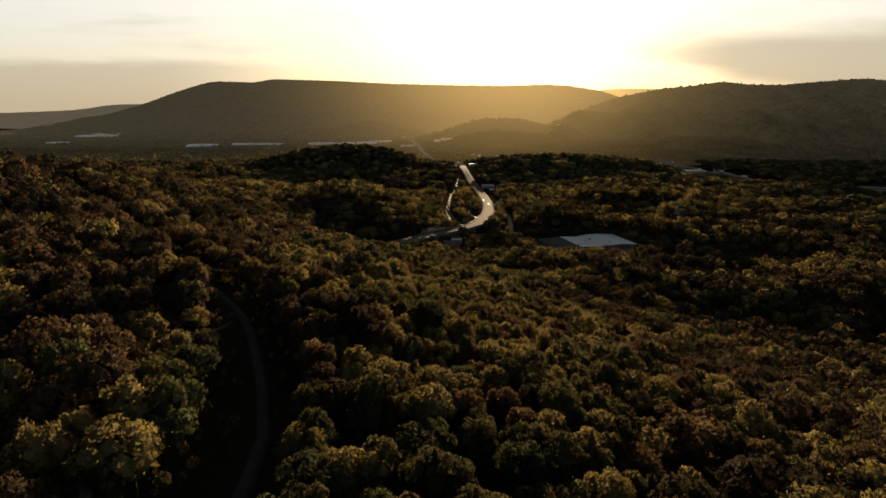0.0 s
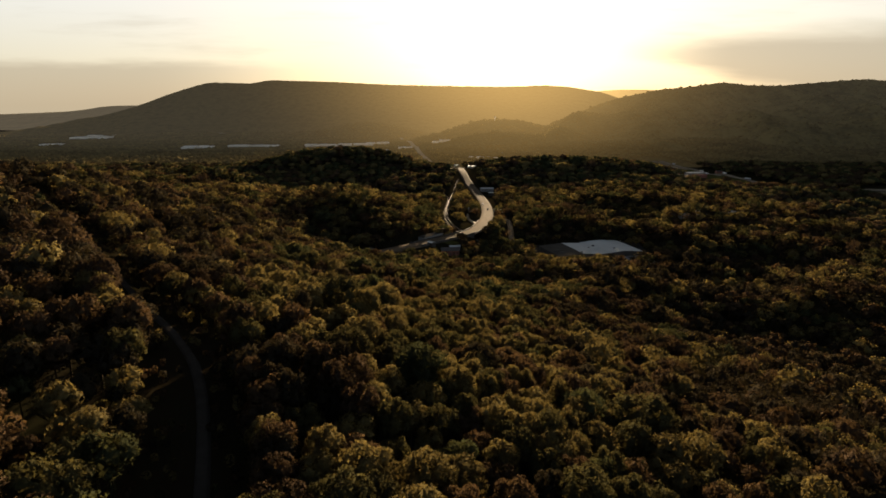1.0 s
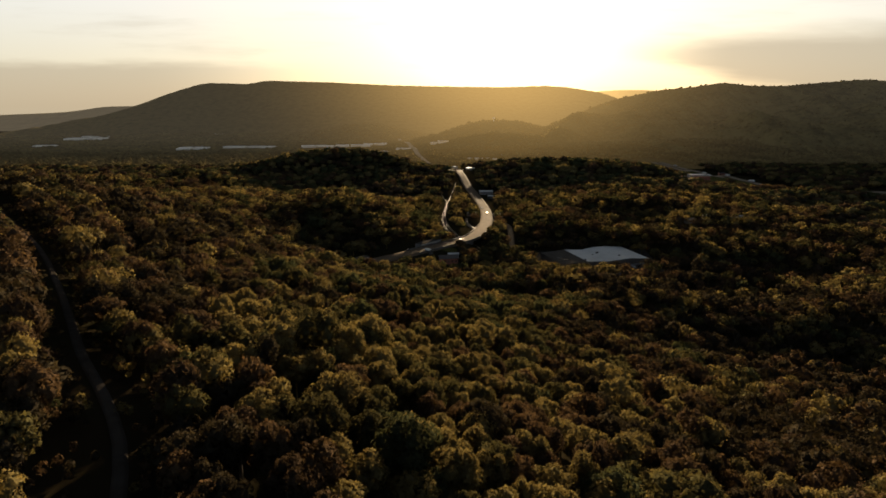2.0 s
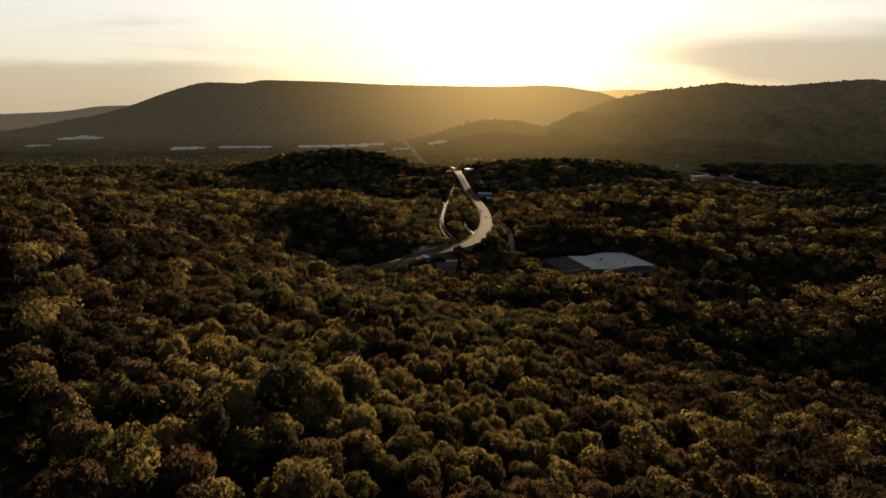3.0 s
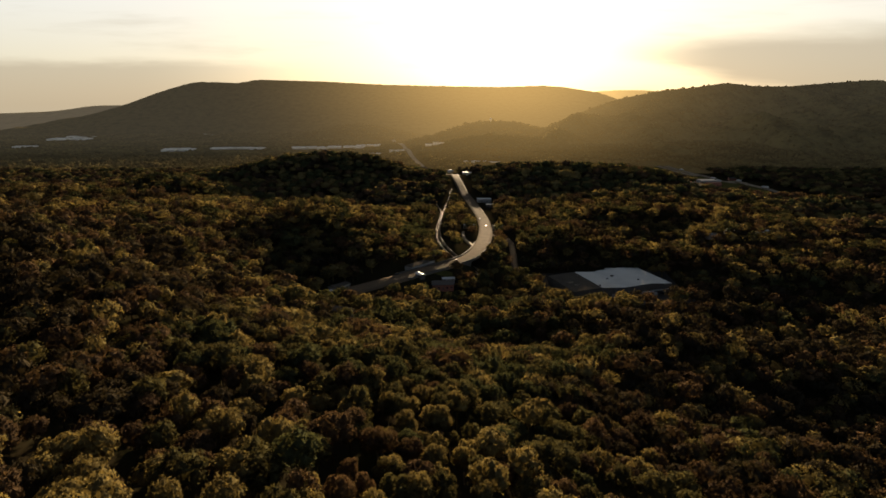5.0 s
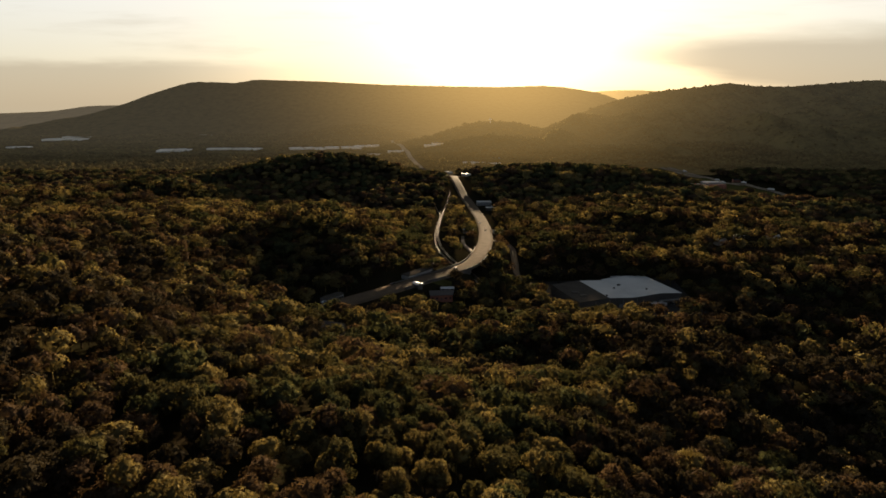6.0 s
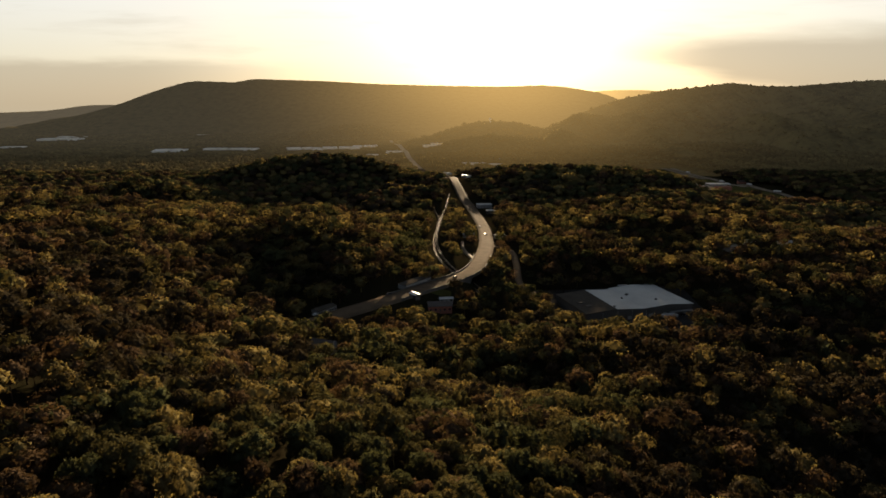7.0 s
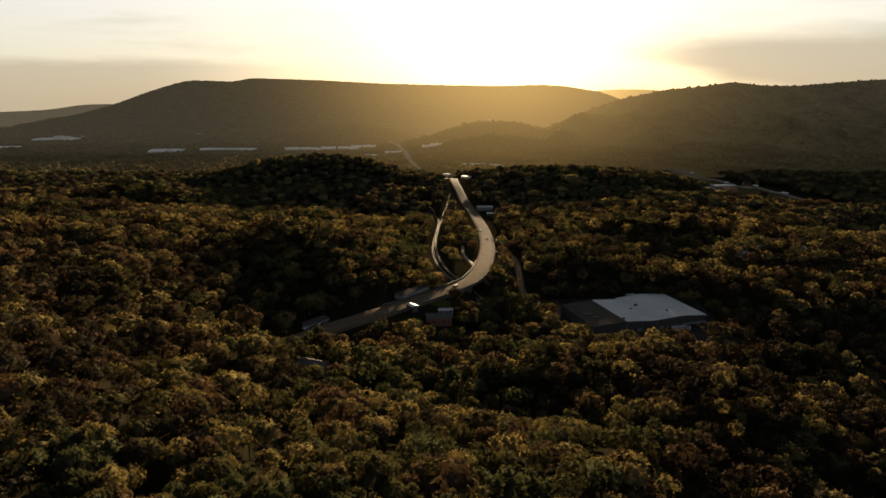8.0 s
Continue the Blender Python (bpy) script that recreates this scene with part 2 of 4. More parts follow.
def wave(u, v):
    """Smooth uneven swells between -1 and 1."""
    return (np.sin(1.7 * u + 1.3 * np.sin(1.1 * v + 0.6)) + np.sin(2.3 * v + 1.6 * np.sin(0.9 * u + 2.0)) + np.sin(1.3 * u - 1.9 * v + 0.4)) / 3 * 1.3


VALLEY_ROAD = [(-81, 518), (-60, 544), (-24, 581), (9, 617), (27, 640), (38, 662), (47, 695), (53, 730), (59, 772), (64, 826), (67, 896), (65, 983), (60, 1068), (53, 1144), (45, 1290), (44, 1395)]
RAILWAY = [(46, 622), (42, 638), (29, 675), (22, 698), (15, 734), (10, 778), (8, 835), (11, 908), (15, 974), (22, 1053), (32, 1180)]


def road_rise(y):
    """The graded height of the valley road, which climbs to the bridge over the railway."""
    return np.interp(y, (500, 600, 640, 690, 770, 830, 900, 1000, 1150), (19.0, 18.2, 17.2, 15.0, 10.0, 6.5, 4.0, 2.4, 1.0))


def rail_rise(y):
    """The height of the railway bed."""
    return np.interp(y, (440, 500, 600, 675, 780, 900, 1050, 1180), (4.0, 4.0, 7.0, 8.8, 6.0, 3.0, 1.5, 1.0))


def away(x, y, line):
    """Distance of plan points from a line."""
    best = np.full(np.shape(x), 1e9)
    for (ax, ay), (bx, by) in zip(line[:-1], line[1:]):
        dx, dy = bx - ax, by - ay
        t = np.clip(((x - ax) * dx + (y - ay) * dy) / (dx * dx + dy * dy), 0, 1)
        best = np.minimum(best, np.hypot(x - ax - t * dx, y - ay - t * dy))
    return best


def ground_height(x, y):
    x, y = np.asarray(x, float), np.asarray(y, float)
    z = sum(h * np.exp(-((x - a) ** 2 + (y - b) ** 2) / (2 * s * s)) for a, b, s, h in HILLS + FOLDS)
    roll = wave(x / 170 + 3.1, y / 75) * 6.0 + wave(x / 70, y / 42 + 7.7) * 3.4
    to_road, to_rail = away(x, y, VALLEY_ROAD), away(x, y, RAILWAY)
    roll = roll * np.clip(to_road / 130, 0.2, 1)
    z = z + roll * np.clip((y - 260) / 160, 0, 1) * np.clip((1500 - y) / 200, 0, 1)
    # the graded strips of road and railway, and the warehouse plot
    for grade, share in ((road_rise(y), np.exp(-(to_road / 26) ** 2)), (rail_rise(y), np.exp(-(to_rail / 10) ** 4)), (0.8, np.exp(-((x - 152) / 68) ** 4 - ((y - 608) / 50) ** 4))):
        z = z * (1 - share) + grade * share
    z = z + sum(h * np.exp(-((x - a) / p) ** 2 / 2 - ((y - b) / q) ** 2 / 2) for a, b, p, q, h in KNOLLS)
    return z


def spline(points, step):
    """Points every step metres or so along a smooth line through plan points."""
    p = np.array(points, float)
    p = np.vstack([2 * p[0] - p[1], p, 2 * p[-1] - p[-2]])
    out = []
    for k in range(1, len(p) - 2):
        n = max(2, int(np.linalg.norm(p[k + 1] - p[k]) / step))
        for t in np.arange(n) / n:
            out.append(0.5 * (2 * p[k] + (p[k + 1] - p[k - 1]) * t + (2 * p[k - 1] - 5 * p[k] + 4 * p[k + 1] - p[k + 2]) * t * t + (3 * p[k] - p[k - 1] - 3 * p[k + 1] + p[k + 2]) * t ** 3))
    out.append(p[-2])
    return np.array(out)


def mesh_of(name, verts, faces, materials, slots=None, smooth=False, normals=None):
    """A mesh from arrays; faces all of one corner count."""
    verts, faces = np.asarray(verts, np.float32), np.asarray(faces, np.int32)
    n, k = faces.shape
    me = bpy.data.meshes.new(name)
    me.vertices.add(len(verts))
    me.vertices.foreach_set("co", verts.ravel())
    me.loops.add(n * k)
    me.loops.foreach_set("vertex_index", faces.ravel())
    me.polygons.add(n)
    me.polygons.foreach_set("loop_start", np.arange(0, n * k, k, dtype=np.int32))
    me.polygons.foreach_set("use_smooth", np.full(n, smooth))
    for m in materials:
        me.materials.append(m)
    if slots is not None:
        me.polygons.foreach_set("material_index", np.asarray(slots, np.int32))
    me.update(calc_edges=True)
    if normals is not None:
        me.normals_split_custom_set_from_vertices(normals)
    return me


def part(name, bm, material, parent, label="", smooth=False):
    """Links a bmesh as one mesh object under a thing or a part."""
    me = bpy.data.meshes.new(name)
    bm.to_mesh(me)
    bm.free()
    me.materials.append(material)
    for p in me.polygons:
        p.use_smooth = smooth
    ob = new(name, me)
    ob.parent = parent
    return tagged(ob, label=label)


def box(bm, x0, x1, y0, y1, z0, z1):
    return bmesh.ops.create_cube(bm, size=1, matrix=Matrix.Translation(((x0 + x1) / 2, (y0 + y1) / 2, (z0 + z1) / 2)) @ Matrix.Diagonal((x1 - x0, y1 - y0, z1 - z0, 1)))["verts"]


def grid_faces(rows, columns):
    i = np.arange(rows - 1)[:, None] * columns + np.arange(columns - 1)[None]
    return np.stack([i, i + 1, i + columns + 1, i + columns], -1).reshape(-1, 4)


def spaced(stops):
    """Coordinates from (start, end, step) runs."""
    return np.concatenate([np.arange(a, b, s) for a, b, s in stops])


gx = spaced([(-9000, -3000, 600), (-3000, -1200, 60), (-1200, -500, 25), (-500, 500, 10), (500, 1200, 25), (1200, 3000, 60), (3000, 9001, 600)])
gy = spaced([(-3000, -200, 200), (-200, 800, 9), (800, 1600, 18), (1600, 3200, 40), (3200, 9001, 300)])
GX, GY = np.meshgrid(gx, gy)
GZ = ground_height(GX, GY)
GZ = GZ - 12 * np.clip((GY - 1500) / 60, 0, 1)
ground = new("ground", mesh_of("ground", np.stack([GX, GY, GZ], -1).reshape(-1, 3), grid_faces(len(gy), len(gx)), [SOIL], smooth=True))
tagged(ground, "dark leaf-littered slope falling to a broad valley floor", "ground", kind="structure")

# ---- roads ----
LANE = [(-24, 30), (-26, 71), (-28, 83), (-33, 98), (-39, 113), (-46, 127), (-56, 141), (-71, 160), (-92, 190), (-118, 226), (-160, 280), (-215, 335)]
ROAD = VALLEY_ROAD + [(26, 1432), (-1, 1492), (-29, 1631), (-70, 1939), (-113, 2272), (-173, 2642)]
SIDE = RAILWAY
SIDE_B = [(41, 622), (37, 636), (22, 678), (11, 726), (6, 772), (5, 827), (8, 891), (12, 962), (10, 1006), (2, 1075), (-10, 1127)]
RAMP = [(37, 822), (36, 800), (36, 780), (38, 751), (41, 723), (43.5, 700)]
DRIVE = [(66, 782), (80, 772), (84, 750), (84, 730), (82, 700), (80, 665), (92, 635)]
HIGHWAY = [(584, 1611), (594, 1465), (606, 1371), (615, 1275), (630, 1212), (660, 1150), (720, 1090), (900, 1000)]
HIGHWAY_B = [(565, 1611), (575, 1465), (586, 1371), (594, 1275), (608, 1205), (640, 1135), (705, 1070), (890, 980)]


def strip(line, half, lift, height=None):
    """Verts and faces of a band with a shallow crown and sunk skirts."""
    p = spline(line, 8)
    d = np.gradient(p, axis=0)
    d /= np.linalg.norm(d, axis=1)[:, None]
    side = np.stack([d[:, 1], -d[:, 0]], 1)
    z = ground_height(p[:, 0], p[:, 1])
    if height:
        z = np.where(p[:, 1] < 900, height(p[:, 1]), np.maximum(height(p[:, 1]), z))
    cols = []
    for off, dz in ((-half - 0.8, -1.5), (-half, 0), (-half * 0.5, 0.06), (0, 0.1), (half * 0.5, 0.06), (half, 0), (half + 0.8, -1.5)):
        q = p + side * off
        base = z if height else np.maximum(z, ground_height(q[:, 0], q[:, 1]) if abs(dz) < 1 else z)
        cols.append(np.column_stack([q, base + lift + dz]))
    return np.stack(cols, 1).reshape(-1, 3), grid_faces(len(p), 7)


def band(name, line, half, material, label, lift=0.5, category="road", height=None):
    v, f = strip(line, half, lift, height)
    ob = new(name, mesh_of(name, v, f, [material], smooth=True))
    return tagged(ob, label, category, kind="structure")


band("forest_lane", LANE, 0.75, GRAVEL, "narrow pale gravel lane sunk between trees", 0.35)
# same road, with haze and low-sun glare put into its pale glowing colour
band("road", [q for q in ROAD if q[1] > 1600], 6.5, HAZE_ROAD, "far end of the valley road with painted haze and glare", 1.2)
band("road", [q for q in ROAD if q[1] < 1640], 7.5, ASPHALT, "wide asphalt road curving through the valley", 0.6, height=road_rise)
band("ramp", RAMP, 1.3, CONCRETE, "short curved pale ramp joining the main road", 0.9)
band("driveway", DRIVE, 3.0, ASPHALT, "grey driveway leading to the warehouse yard", 0.5)
band("highway_verge", [(x - 34, y - 14) for x, y in HIGHWAY_B], 42, LAWN, "rough olive grass verge beside the highway", 0.3, "verge")
band("highway", HIGHWAY, 6.5, CONCRETE, "straight grey highway carriageway along the valley", 0.8)
band("highway", HIGHWAY_B, 6.5, CONCRETE, "grey highway carriageway beside its twin", 0.8)

def sideways(line, step=8.0):
    """Stations along a line with the unit way to the right of each."""
    p = spline(line, step)
    d = np.gradient(p, axis=0)
    d /= np.linalg.norm(d, axis=1)[:, None]
    return p, np.stack([d[:, 1], -d[:, 0]], 1)


def railway(line, label):
    """A dark ballast bed with two rails whose pale colour imitates a sun glint."""
    v, f = strip(line, 1.4, 0.5)
    bed = tagged(new("railway_track", mesh_of("railway_track", v, f, [BALLAST], smooth=True)), label, "railway", kind="structure")
    p, side = sideways(line)
    z = ground_height(p[:, 0], p[:, 1]) + 0.62
    for off in (-0.75, 0.75):
        cols = [np.column_stack([p + side * (off + w), z + h]) for w, h in ((-0.13, 0.0), (-0.1, 0.2), (0.1, 0.2), (0.13, 0.0))]
        rail = new("rail", mesh_of("rail", np.stack(cols, 1).reshape(-1, 3), grid_faces(len(p), 4), [RAIL]))
        rail.parent = bed
    return bed


def overpass():
    """The road's concrete retaining wall and parapets, open where the railway runs below."""
    root = tagged(new("overpass"), "concrete road bridge and retaining wall above the railway", "bridge")
    p, side = sideways([q for q in VALLEY_ROAD if 575 < q[1] < 735], 4.0)
    z = road_rise(p[:, 1])
    open_way = away(p[:, 0], p[:, 1], SIDE) < 11
    for sign in (-1, 1):
        edge = p + side * sign * 7.9
        cols = [np.column_stack([edge + side * sign * w, z + h]) for w, h in ((-0.25, 0.4), (-0.25, 1.5), (0.25, 1.5), (0.25, 0.4))]
        part_mesh = new("parapet", mesh_of("parapet", np.stack(cols, 1).reshape(-1, 3), grid_faces(len(p), 4), [WALL_GREY]))
        part_mesh.parent = root
        foot = np.where(open_way, z - 1.2, np.minimum(z - 1.2, ground_height(edge[:, 0] + side[:, 0] * sign * 3, edge[:, 1] + side[:, 1] * sign * 3) - 1.0))
        cols = [np.column_stack([edge + side * sign * w, h]) for w, h in ((0.3, z + 0.4), (0.3, foot), (-0.3, foot), (-0.3, z + 0.4))]
        wall = new("retaining_wall", mesh_of("retaining_wall", np.stack(cols, 1).reshape(-1, 3), grid_faces(len(p), 4), [WALL_GREY]))
        wall.parent = root


overpass()
railway(SIDE, "single railway track with rails coloured sun-bright on dark ballast")
railway(SIDE_B, "second railway track beside the first with rails coloured as gleaming")

# ---- mountains ----
def mountain(name, crest, depth, front, label, step=16.0, rough=10.0, seed=0.0, material=None, spurs=30.0):
    """A wooded ridge: crest as (x, z) stations at a depth, falling to its foot in front and behind."""
    c = np.array(crest, float)
    xs = np.arange(c[0, 0], c[-1, 0], step)
    zs = np.interp(xs, c[:, 0], c[:, 1])
    k = np.hanning(9)
    zs = np.convolve(np.pad(zs, 4, "edge"), k / k.sum(), "valid")
    t = np.concatenate([np.linspace(-0.05, 1, int(front / step)), 1 + np.linspace(0.05, 0.6, 8)])
    X, T = np.meshgrid(xs, t)
    Z = np.empty_like(X)
    Y = depth - front * (1 - T)
    for r in range(X.shape[0]):
        for q in range(X.shape[1]):
            f = X[r, q], Y[r, q]
            a = noise.noise((f[0] / 260 + seed, f[1] / 420, seed))
            b = noise.noise((f[0] / 90 + seed, f[1] / 140, 4 + seed))
            e = noise.noise((f[0] / 17, f[1] / 17, 9 + seed))
            tt = T[r, q]
            rise = (min(max(tt, 0), 1) ** 1.25) if tt <= 1 else 1 - (tt - 1) * 1.2
            gate = 4 * max(tt, 0) * max(1 - tt, 0) if tt < 1 else 0
            Z[r, q] = zs[q] * rise + gate * (a * spurs * 1.6 + b * spurs * 0.6) + e * rough * (0.35 if 0.93 < tt < 1.05 else 1) - (6 if tt < 0 else 0)
    ob = new(name, mesh_of(name, np.stack([X, Y, Z], -1).reshape(-1, 3), grid_faces(len(t), len(xs)), [material or FAR_WOOD], smooth=True))
    tagged(ob, label, "mountain", kind="structure")
    return np.stack([X, Y, Z], -1)[(t > 0.0) & (t <= 1.01)].reshape(-1, 3)


# ridges and hills glow with haze painted into their materials
mountain("backdrop_ridge", [(-3300, -30), (-2650, -8), (-2420, 28), (-2120, 94), (-1915, 153), (-1746, 212), (-1578, 264), (-1457, 292), (-1190, 284), (-1100, 305), (-690, 294), (-310, 276), (60, 268), (430, 264), (650, 272), (800, 264), (1025, 230), (1150, 185), (1400, 120), (1900, 60)], 3900, 950, "long flat-topped wooded ridge with haze glow painted below the sun", 20, 7, 1.0, HAZE_WOOD, 22)
NEAR_SLOPE = mountain("haze_glow_mountain", [(250, 0), (420, 55), (500, 90), (610, 142), (730, 180), (875, 208), (995, 220), (1142, 240), (1235, 228), (1375, 226), (1520, 238), (1710, 252), (1875, 240), (2300, 220), (2900, 160)], 2500, 850, "steep dark wooded mountain with painted evening haze", 12, 8, 3.0, HAZE_SLOPE, 70)
mountain("backdrop_hill", [(-5200, 48), (-3358, 85), (-2927, 101), (-2712, 110), (-2560, 146), (-2279, 152), (-2000, 138), (-1600, 40)], 4600, 600, "low distant hill line pale with painted haze", 60, 3, 5.0, HAZE_FAR, 8)
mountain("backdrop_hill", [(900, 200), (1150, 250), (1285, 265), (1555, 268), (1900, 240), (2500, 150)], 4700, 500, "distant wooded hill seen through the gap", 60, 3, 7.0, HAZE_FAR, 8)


# ---- trees ----
def ico():
    bm = bmesh.new()
    bmesh.ops.create_icosphere(bm, subdivisions=1, radius=1)
    v = np.array([p.co[:] for p in bm.verts])
    f = np.array([[q.index for q in p.verts] for p in bm.faces])
    bm.free()
    return v, f


ICO_V, ICO_F = ico()
OCT_V = np.array([(1, 0, 0), (0, 1, 0), (-1, 0, 0), (0, -1, 0), (0, 0, 1), (0, 0, -1)], float)
OCT_F = np.array([(0, 1, 4), (1, 2, 4), (2, 3, 4), (3, 0, 4), (1, 0, 5), (2, 1, 5), (3, 2, 5), (0, 3, 5)])


def crown_arrays(rng, leaves, lobes, leaf, core, wide=4.3, tall=4.4, middle=7.6, fuzz=0.2, solid=0.86):
    """A domed crown: one rounded mass with shallow lobes on it and a ragged shell of leaf sprays; returns verts, triangles, rounded normals and 1 for each inner triangle."""
    body = np.array([wide, wide, tall]) * solid
    centres, radii = np.zeros((lobes, 3)), np.zeros(lobes)
    for k in range(lobes):
        z = 0.97 - 1.30 * (k + 0.5) / lobes
        a = 2.4 * k + rng.uniform(-0.6, 0.6)
        d = np.array([math.sqrt(1 - z * z) * math.cos(a), math.sqrt(1 - z * z) * math.sin(a), z])
        radii[k] = wide * min(0.55, 1.25 / math.sqrt(lobes)) * rng.uniform(0.72, 1.32)
        centres[k] = d * (np.array([wide, wide, tall]) - radii[k] * 0.92) * rng.uniform(0.86, 1.02 + (0.86 - solid))

    def sunk(p, skip=-1):
        """How far inside the other masses points lie: below 1 is inside."""
        deep = np.linalg.norm(p[:, None] - centres[None], axis=2) / np.maximum(radii[None], 1e-6)
        if 0 <= skip < lobes:
            deep[:, skip] = 9
        whole = np.linalg.norm(p / body, axis=1) if skip < lobes else np.full(len(p), 9.0)
        return np.minimum(deep.min(1) if lobes else 9.0, whole)

    V, F, N, n = [], [], [], 0
    for k in range(lobes + 1):
        cv, cf = core if k < lobes else (ICO_V, ICO_F)
        shift = rng.uniform(0.88, 1.10, (len(cv), 1))
        v = cv * radii[k] * 0.92 * shift + centres[k] if k < lobes else cv * body * shift
        mid = v[cf].mean(1)
        face = cf[(sunk(mid, k) > 0.86) & (mid[:, 2] > -0.7 * tall)]
        if not len(face):
            continue
        used, face = np.unique(face, return_inverse=True)
        v, lobe = v[used], cv[used]
        V.append(v)
        out = lobe * 0.40 + (v - np.array([0, 0, -0.8])) / wide * 0.70
        N.append(out / np.linalg.norm(out, axis=1)[:, None])
        F.append(face.reshape(-1, 3) + n)
        n += len(v)
    inner = sum(len(f) for f in F)
    got, size = [], 0
    share = np.append(radii, wide * 0.8) ** 2
    while size < leaves:
        k = rng.choice(lobes + 1, 4000, p=share / share.sum())
        d = rng.normal(size=(4000, 3))
        d /= np.linalg.norm(d, axis=1)[:, None]
        reach = rng.uniform(0.92, 1.14, (4000, 1))
        p = np.where((k < lobes)[:, None], np.vstack([centres, np.zeros(3)])[k] + d * np.append(radii, 0)[k][:, None] * reach, d * body * reach)
        low = rng.uniform(size=4000) < np.clip(0.15 - d[:, 2] * 0.8, 0, 0.85)
        keep = (sunk(p) > 0.90) & ~low
        got.append(np.hstack([p[keep], d[keep]]))
        size += keep.sum()
    got = np.vstack(got)[:leaves]
    p, d = got[:, :3], got[:, 3:]
    nrm = d + rng.normal(size=d.shape) * 0.7
    nrm /= np.linalg.norm(nrm, axis=1)[:, None]
    a = np.cross(nrm, rng.normal(size=d.shape))
    a /= np.linalg.norm(a, axis=1)[:, None]
    b = np.cross(nrm, a)
    s = leaf * rng.uniform(0.6, 1.35, (leaves, 1))
    tri = np.stack([p - a * s * 0.5 - b * s * 0.35, p + a * s * 0.5 - b * s * 0.35, p + b * s * 0.6], 1).reshape(-1, 3)
    V.append(tri)
    whole = p / np.array([wide, wide, tall])
    soft = d * 0.35 + whole * 0.55 + rng.normal(size=d.shape) * fuzz
    N.append(np.repeat(soft / np.linalg.norm(soft, axis=1)[:, None], 3, 0))
    F.append(np.arange(leaves * 3).reshape(-1, 3) + n)
    V, F, N = np.vstack(V), np.vstack(F), np.vstack(N)
    V[:, 2] += middle
    return V, F, N, (np.arange(len(F)) < inner).astype(int)


def tube(points, radii, sides=6):
    """Verts and triangles of a tapered limb."""
    V, F = [], []
    for p, r in zip(points, radii):
        for k in range(sides):
            a = 2 * math.pi * k / sides
            V.append((p[0] + math.cos(a) * r, p[1] + math.sin(a) * r, p[2]))
    for j in range(len(points) - 1):
        for k in range(sides):
            a, b, c, d = j * sides + k, j * sides + (k + 1) % sides, (j + 1) * sides + k, (j + 1) * sides + (k + 1) % sides
            F += [(a, b, d), (a, d, c)]
    return np.array(V, float), np.array(F)


def trunk_arrays(rng):
    """A tapered trunk with four limbs."""
    V, F = tube([(0, 0, -1.2), (0.05, 0, 3), (0.15, 0.1, 7), (0.1, 0.2, 11)], [0.34, 0.26, 0.18, 0.05])
    for k in range(4):
        a, z = rng.uniform(0, 6.28), rng.uniform(3.5, 7)
        v, f = tube([(0.1, 0.05, z), (math.cos(a) * 1.2, math.sin(a) * 1.2, z + 1.2), (math.cos(a) * 2.6, math.sin(a) * 2.6, z + 3.2)], [0.14, 0.09, 0.03], 5)
        F = np.vstack([F, f + len(V)])
        V = np.vstack([V, v])
    return V, F


TOWN = ((0, 2100, 60, 20, 5), (30, 2150, 70, 18, 5), (110, 1728, 60, 14, -6), (160, 1704, 36, 12, -6), (34, 1500, 18, 12, 20), (68, 1402, 12, 10, 0), (72, 1330, 10, 8, 0), (-58, 1524, 34, 14, 10), (-120, 2060, 50, 18, 0), (-180, 1990, 44, 16, 0))
PLOTS = ((-1600, 2800, 190, 80, 12), (-1640, 3030, 220, 70, 12), (-1650, 3330, 260, 80, 5), (-1380, 3600, 240, 60, 4), (-1040, 3000, 130, 60, 8), (-985, 3075, 110, 50, 8), (-880, 2200, 110, 90, 15), (-700, 2275, 190, 40, 4), (-455, 2300, 120, 60, 20), (-330, 2330, 130, 60, 10), (-250, 2390, 90, 50, 5), (-1500, 2350, 90, 40, 8))
SHEDS = [(x + w * u, y + d * v, w * p, d * q, t) for x, y, w, d, t in PLOTS for u, v, p, q in ((-0.3, 0.0, 0.40, 1.1), (0.08, 0.2, 0.28, 0.9), (0.38, -0.15, 0.28, 1.2))]
CLEAR = [  # x, y, half width, half depth of ground without woods
    (152, 600, 62, 48), (-8, 586, 12, 12), (3, 574, 20, 20), (-52, 534, 17, 10), (-22, 560, 15, 10), (-70, 510, 11, 10), (66, 545, 6, 30), (57, 590, 7, 24), (6, 602, 15, 10), (-10, 614, 16, 14), (-70, 556, 18, 12), (-46, 574, 14, 10), (-53, 462, 9, 14), (-30, 596, 16, 12), (40, 844, 14, 10), (80, 832, 12, 10), (24, 640, 16, 12),
    (515, 1230, 52, 75), (20, 1420, 60, 40), (-5, 1500, 60, 40), (82, 1040, 18, 50), (318, 764, 16, 9), (364, 760, 12, 8), (72, 640, 18, 9), (39, 745, 9, 60), (5, 735, 9, 45), (-2, 800, 9, 40), (24, 668, 14, 22),
]


CLEAR += [(x, y - 60, w * 0.5 + 12, d * 0.5 + 120) for x, y, w, d, t in PLOTS] + [(x, y - 25, w * 0.5 + 8, d * 0.5 + 45) for x, y, w, d, t in TOWN]


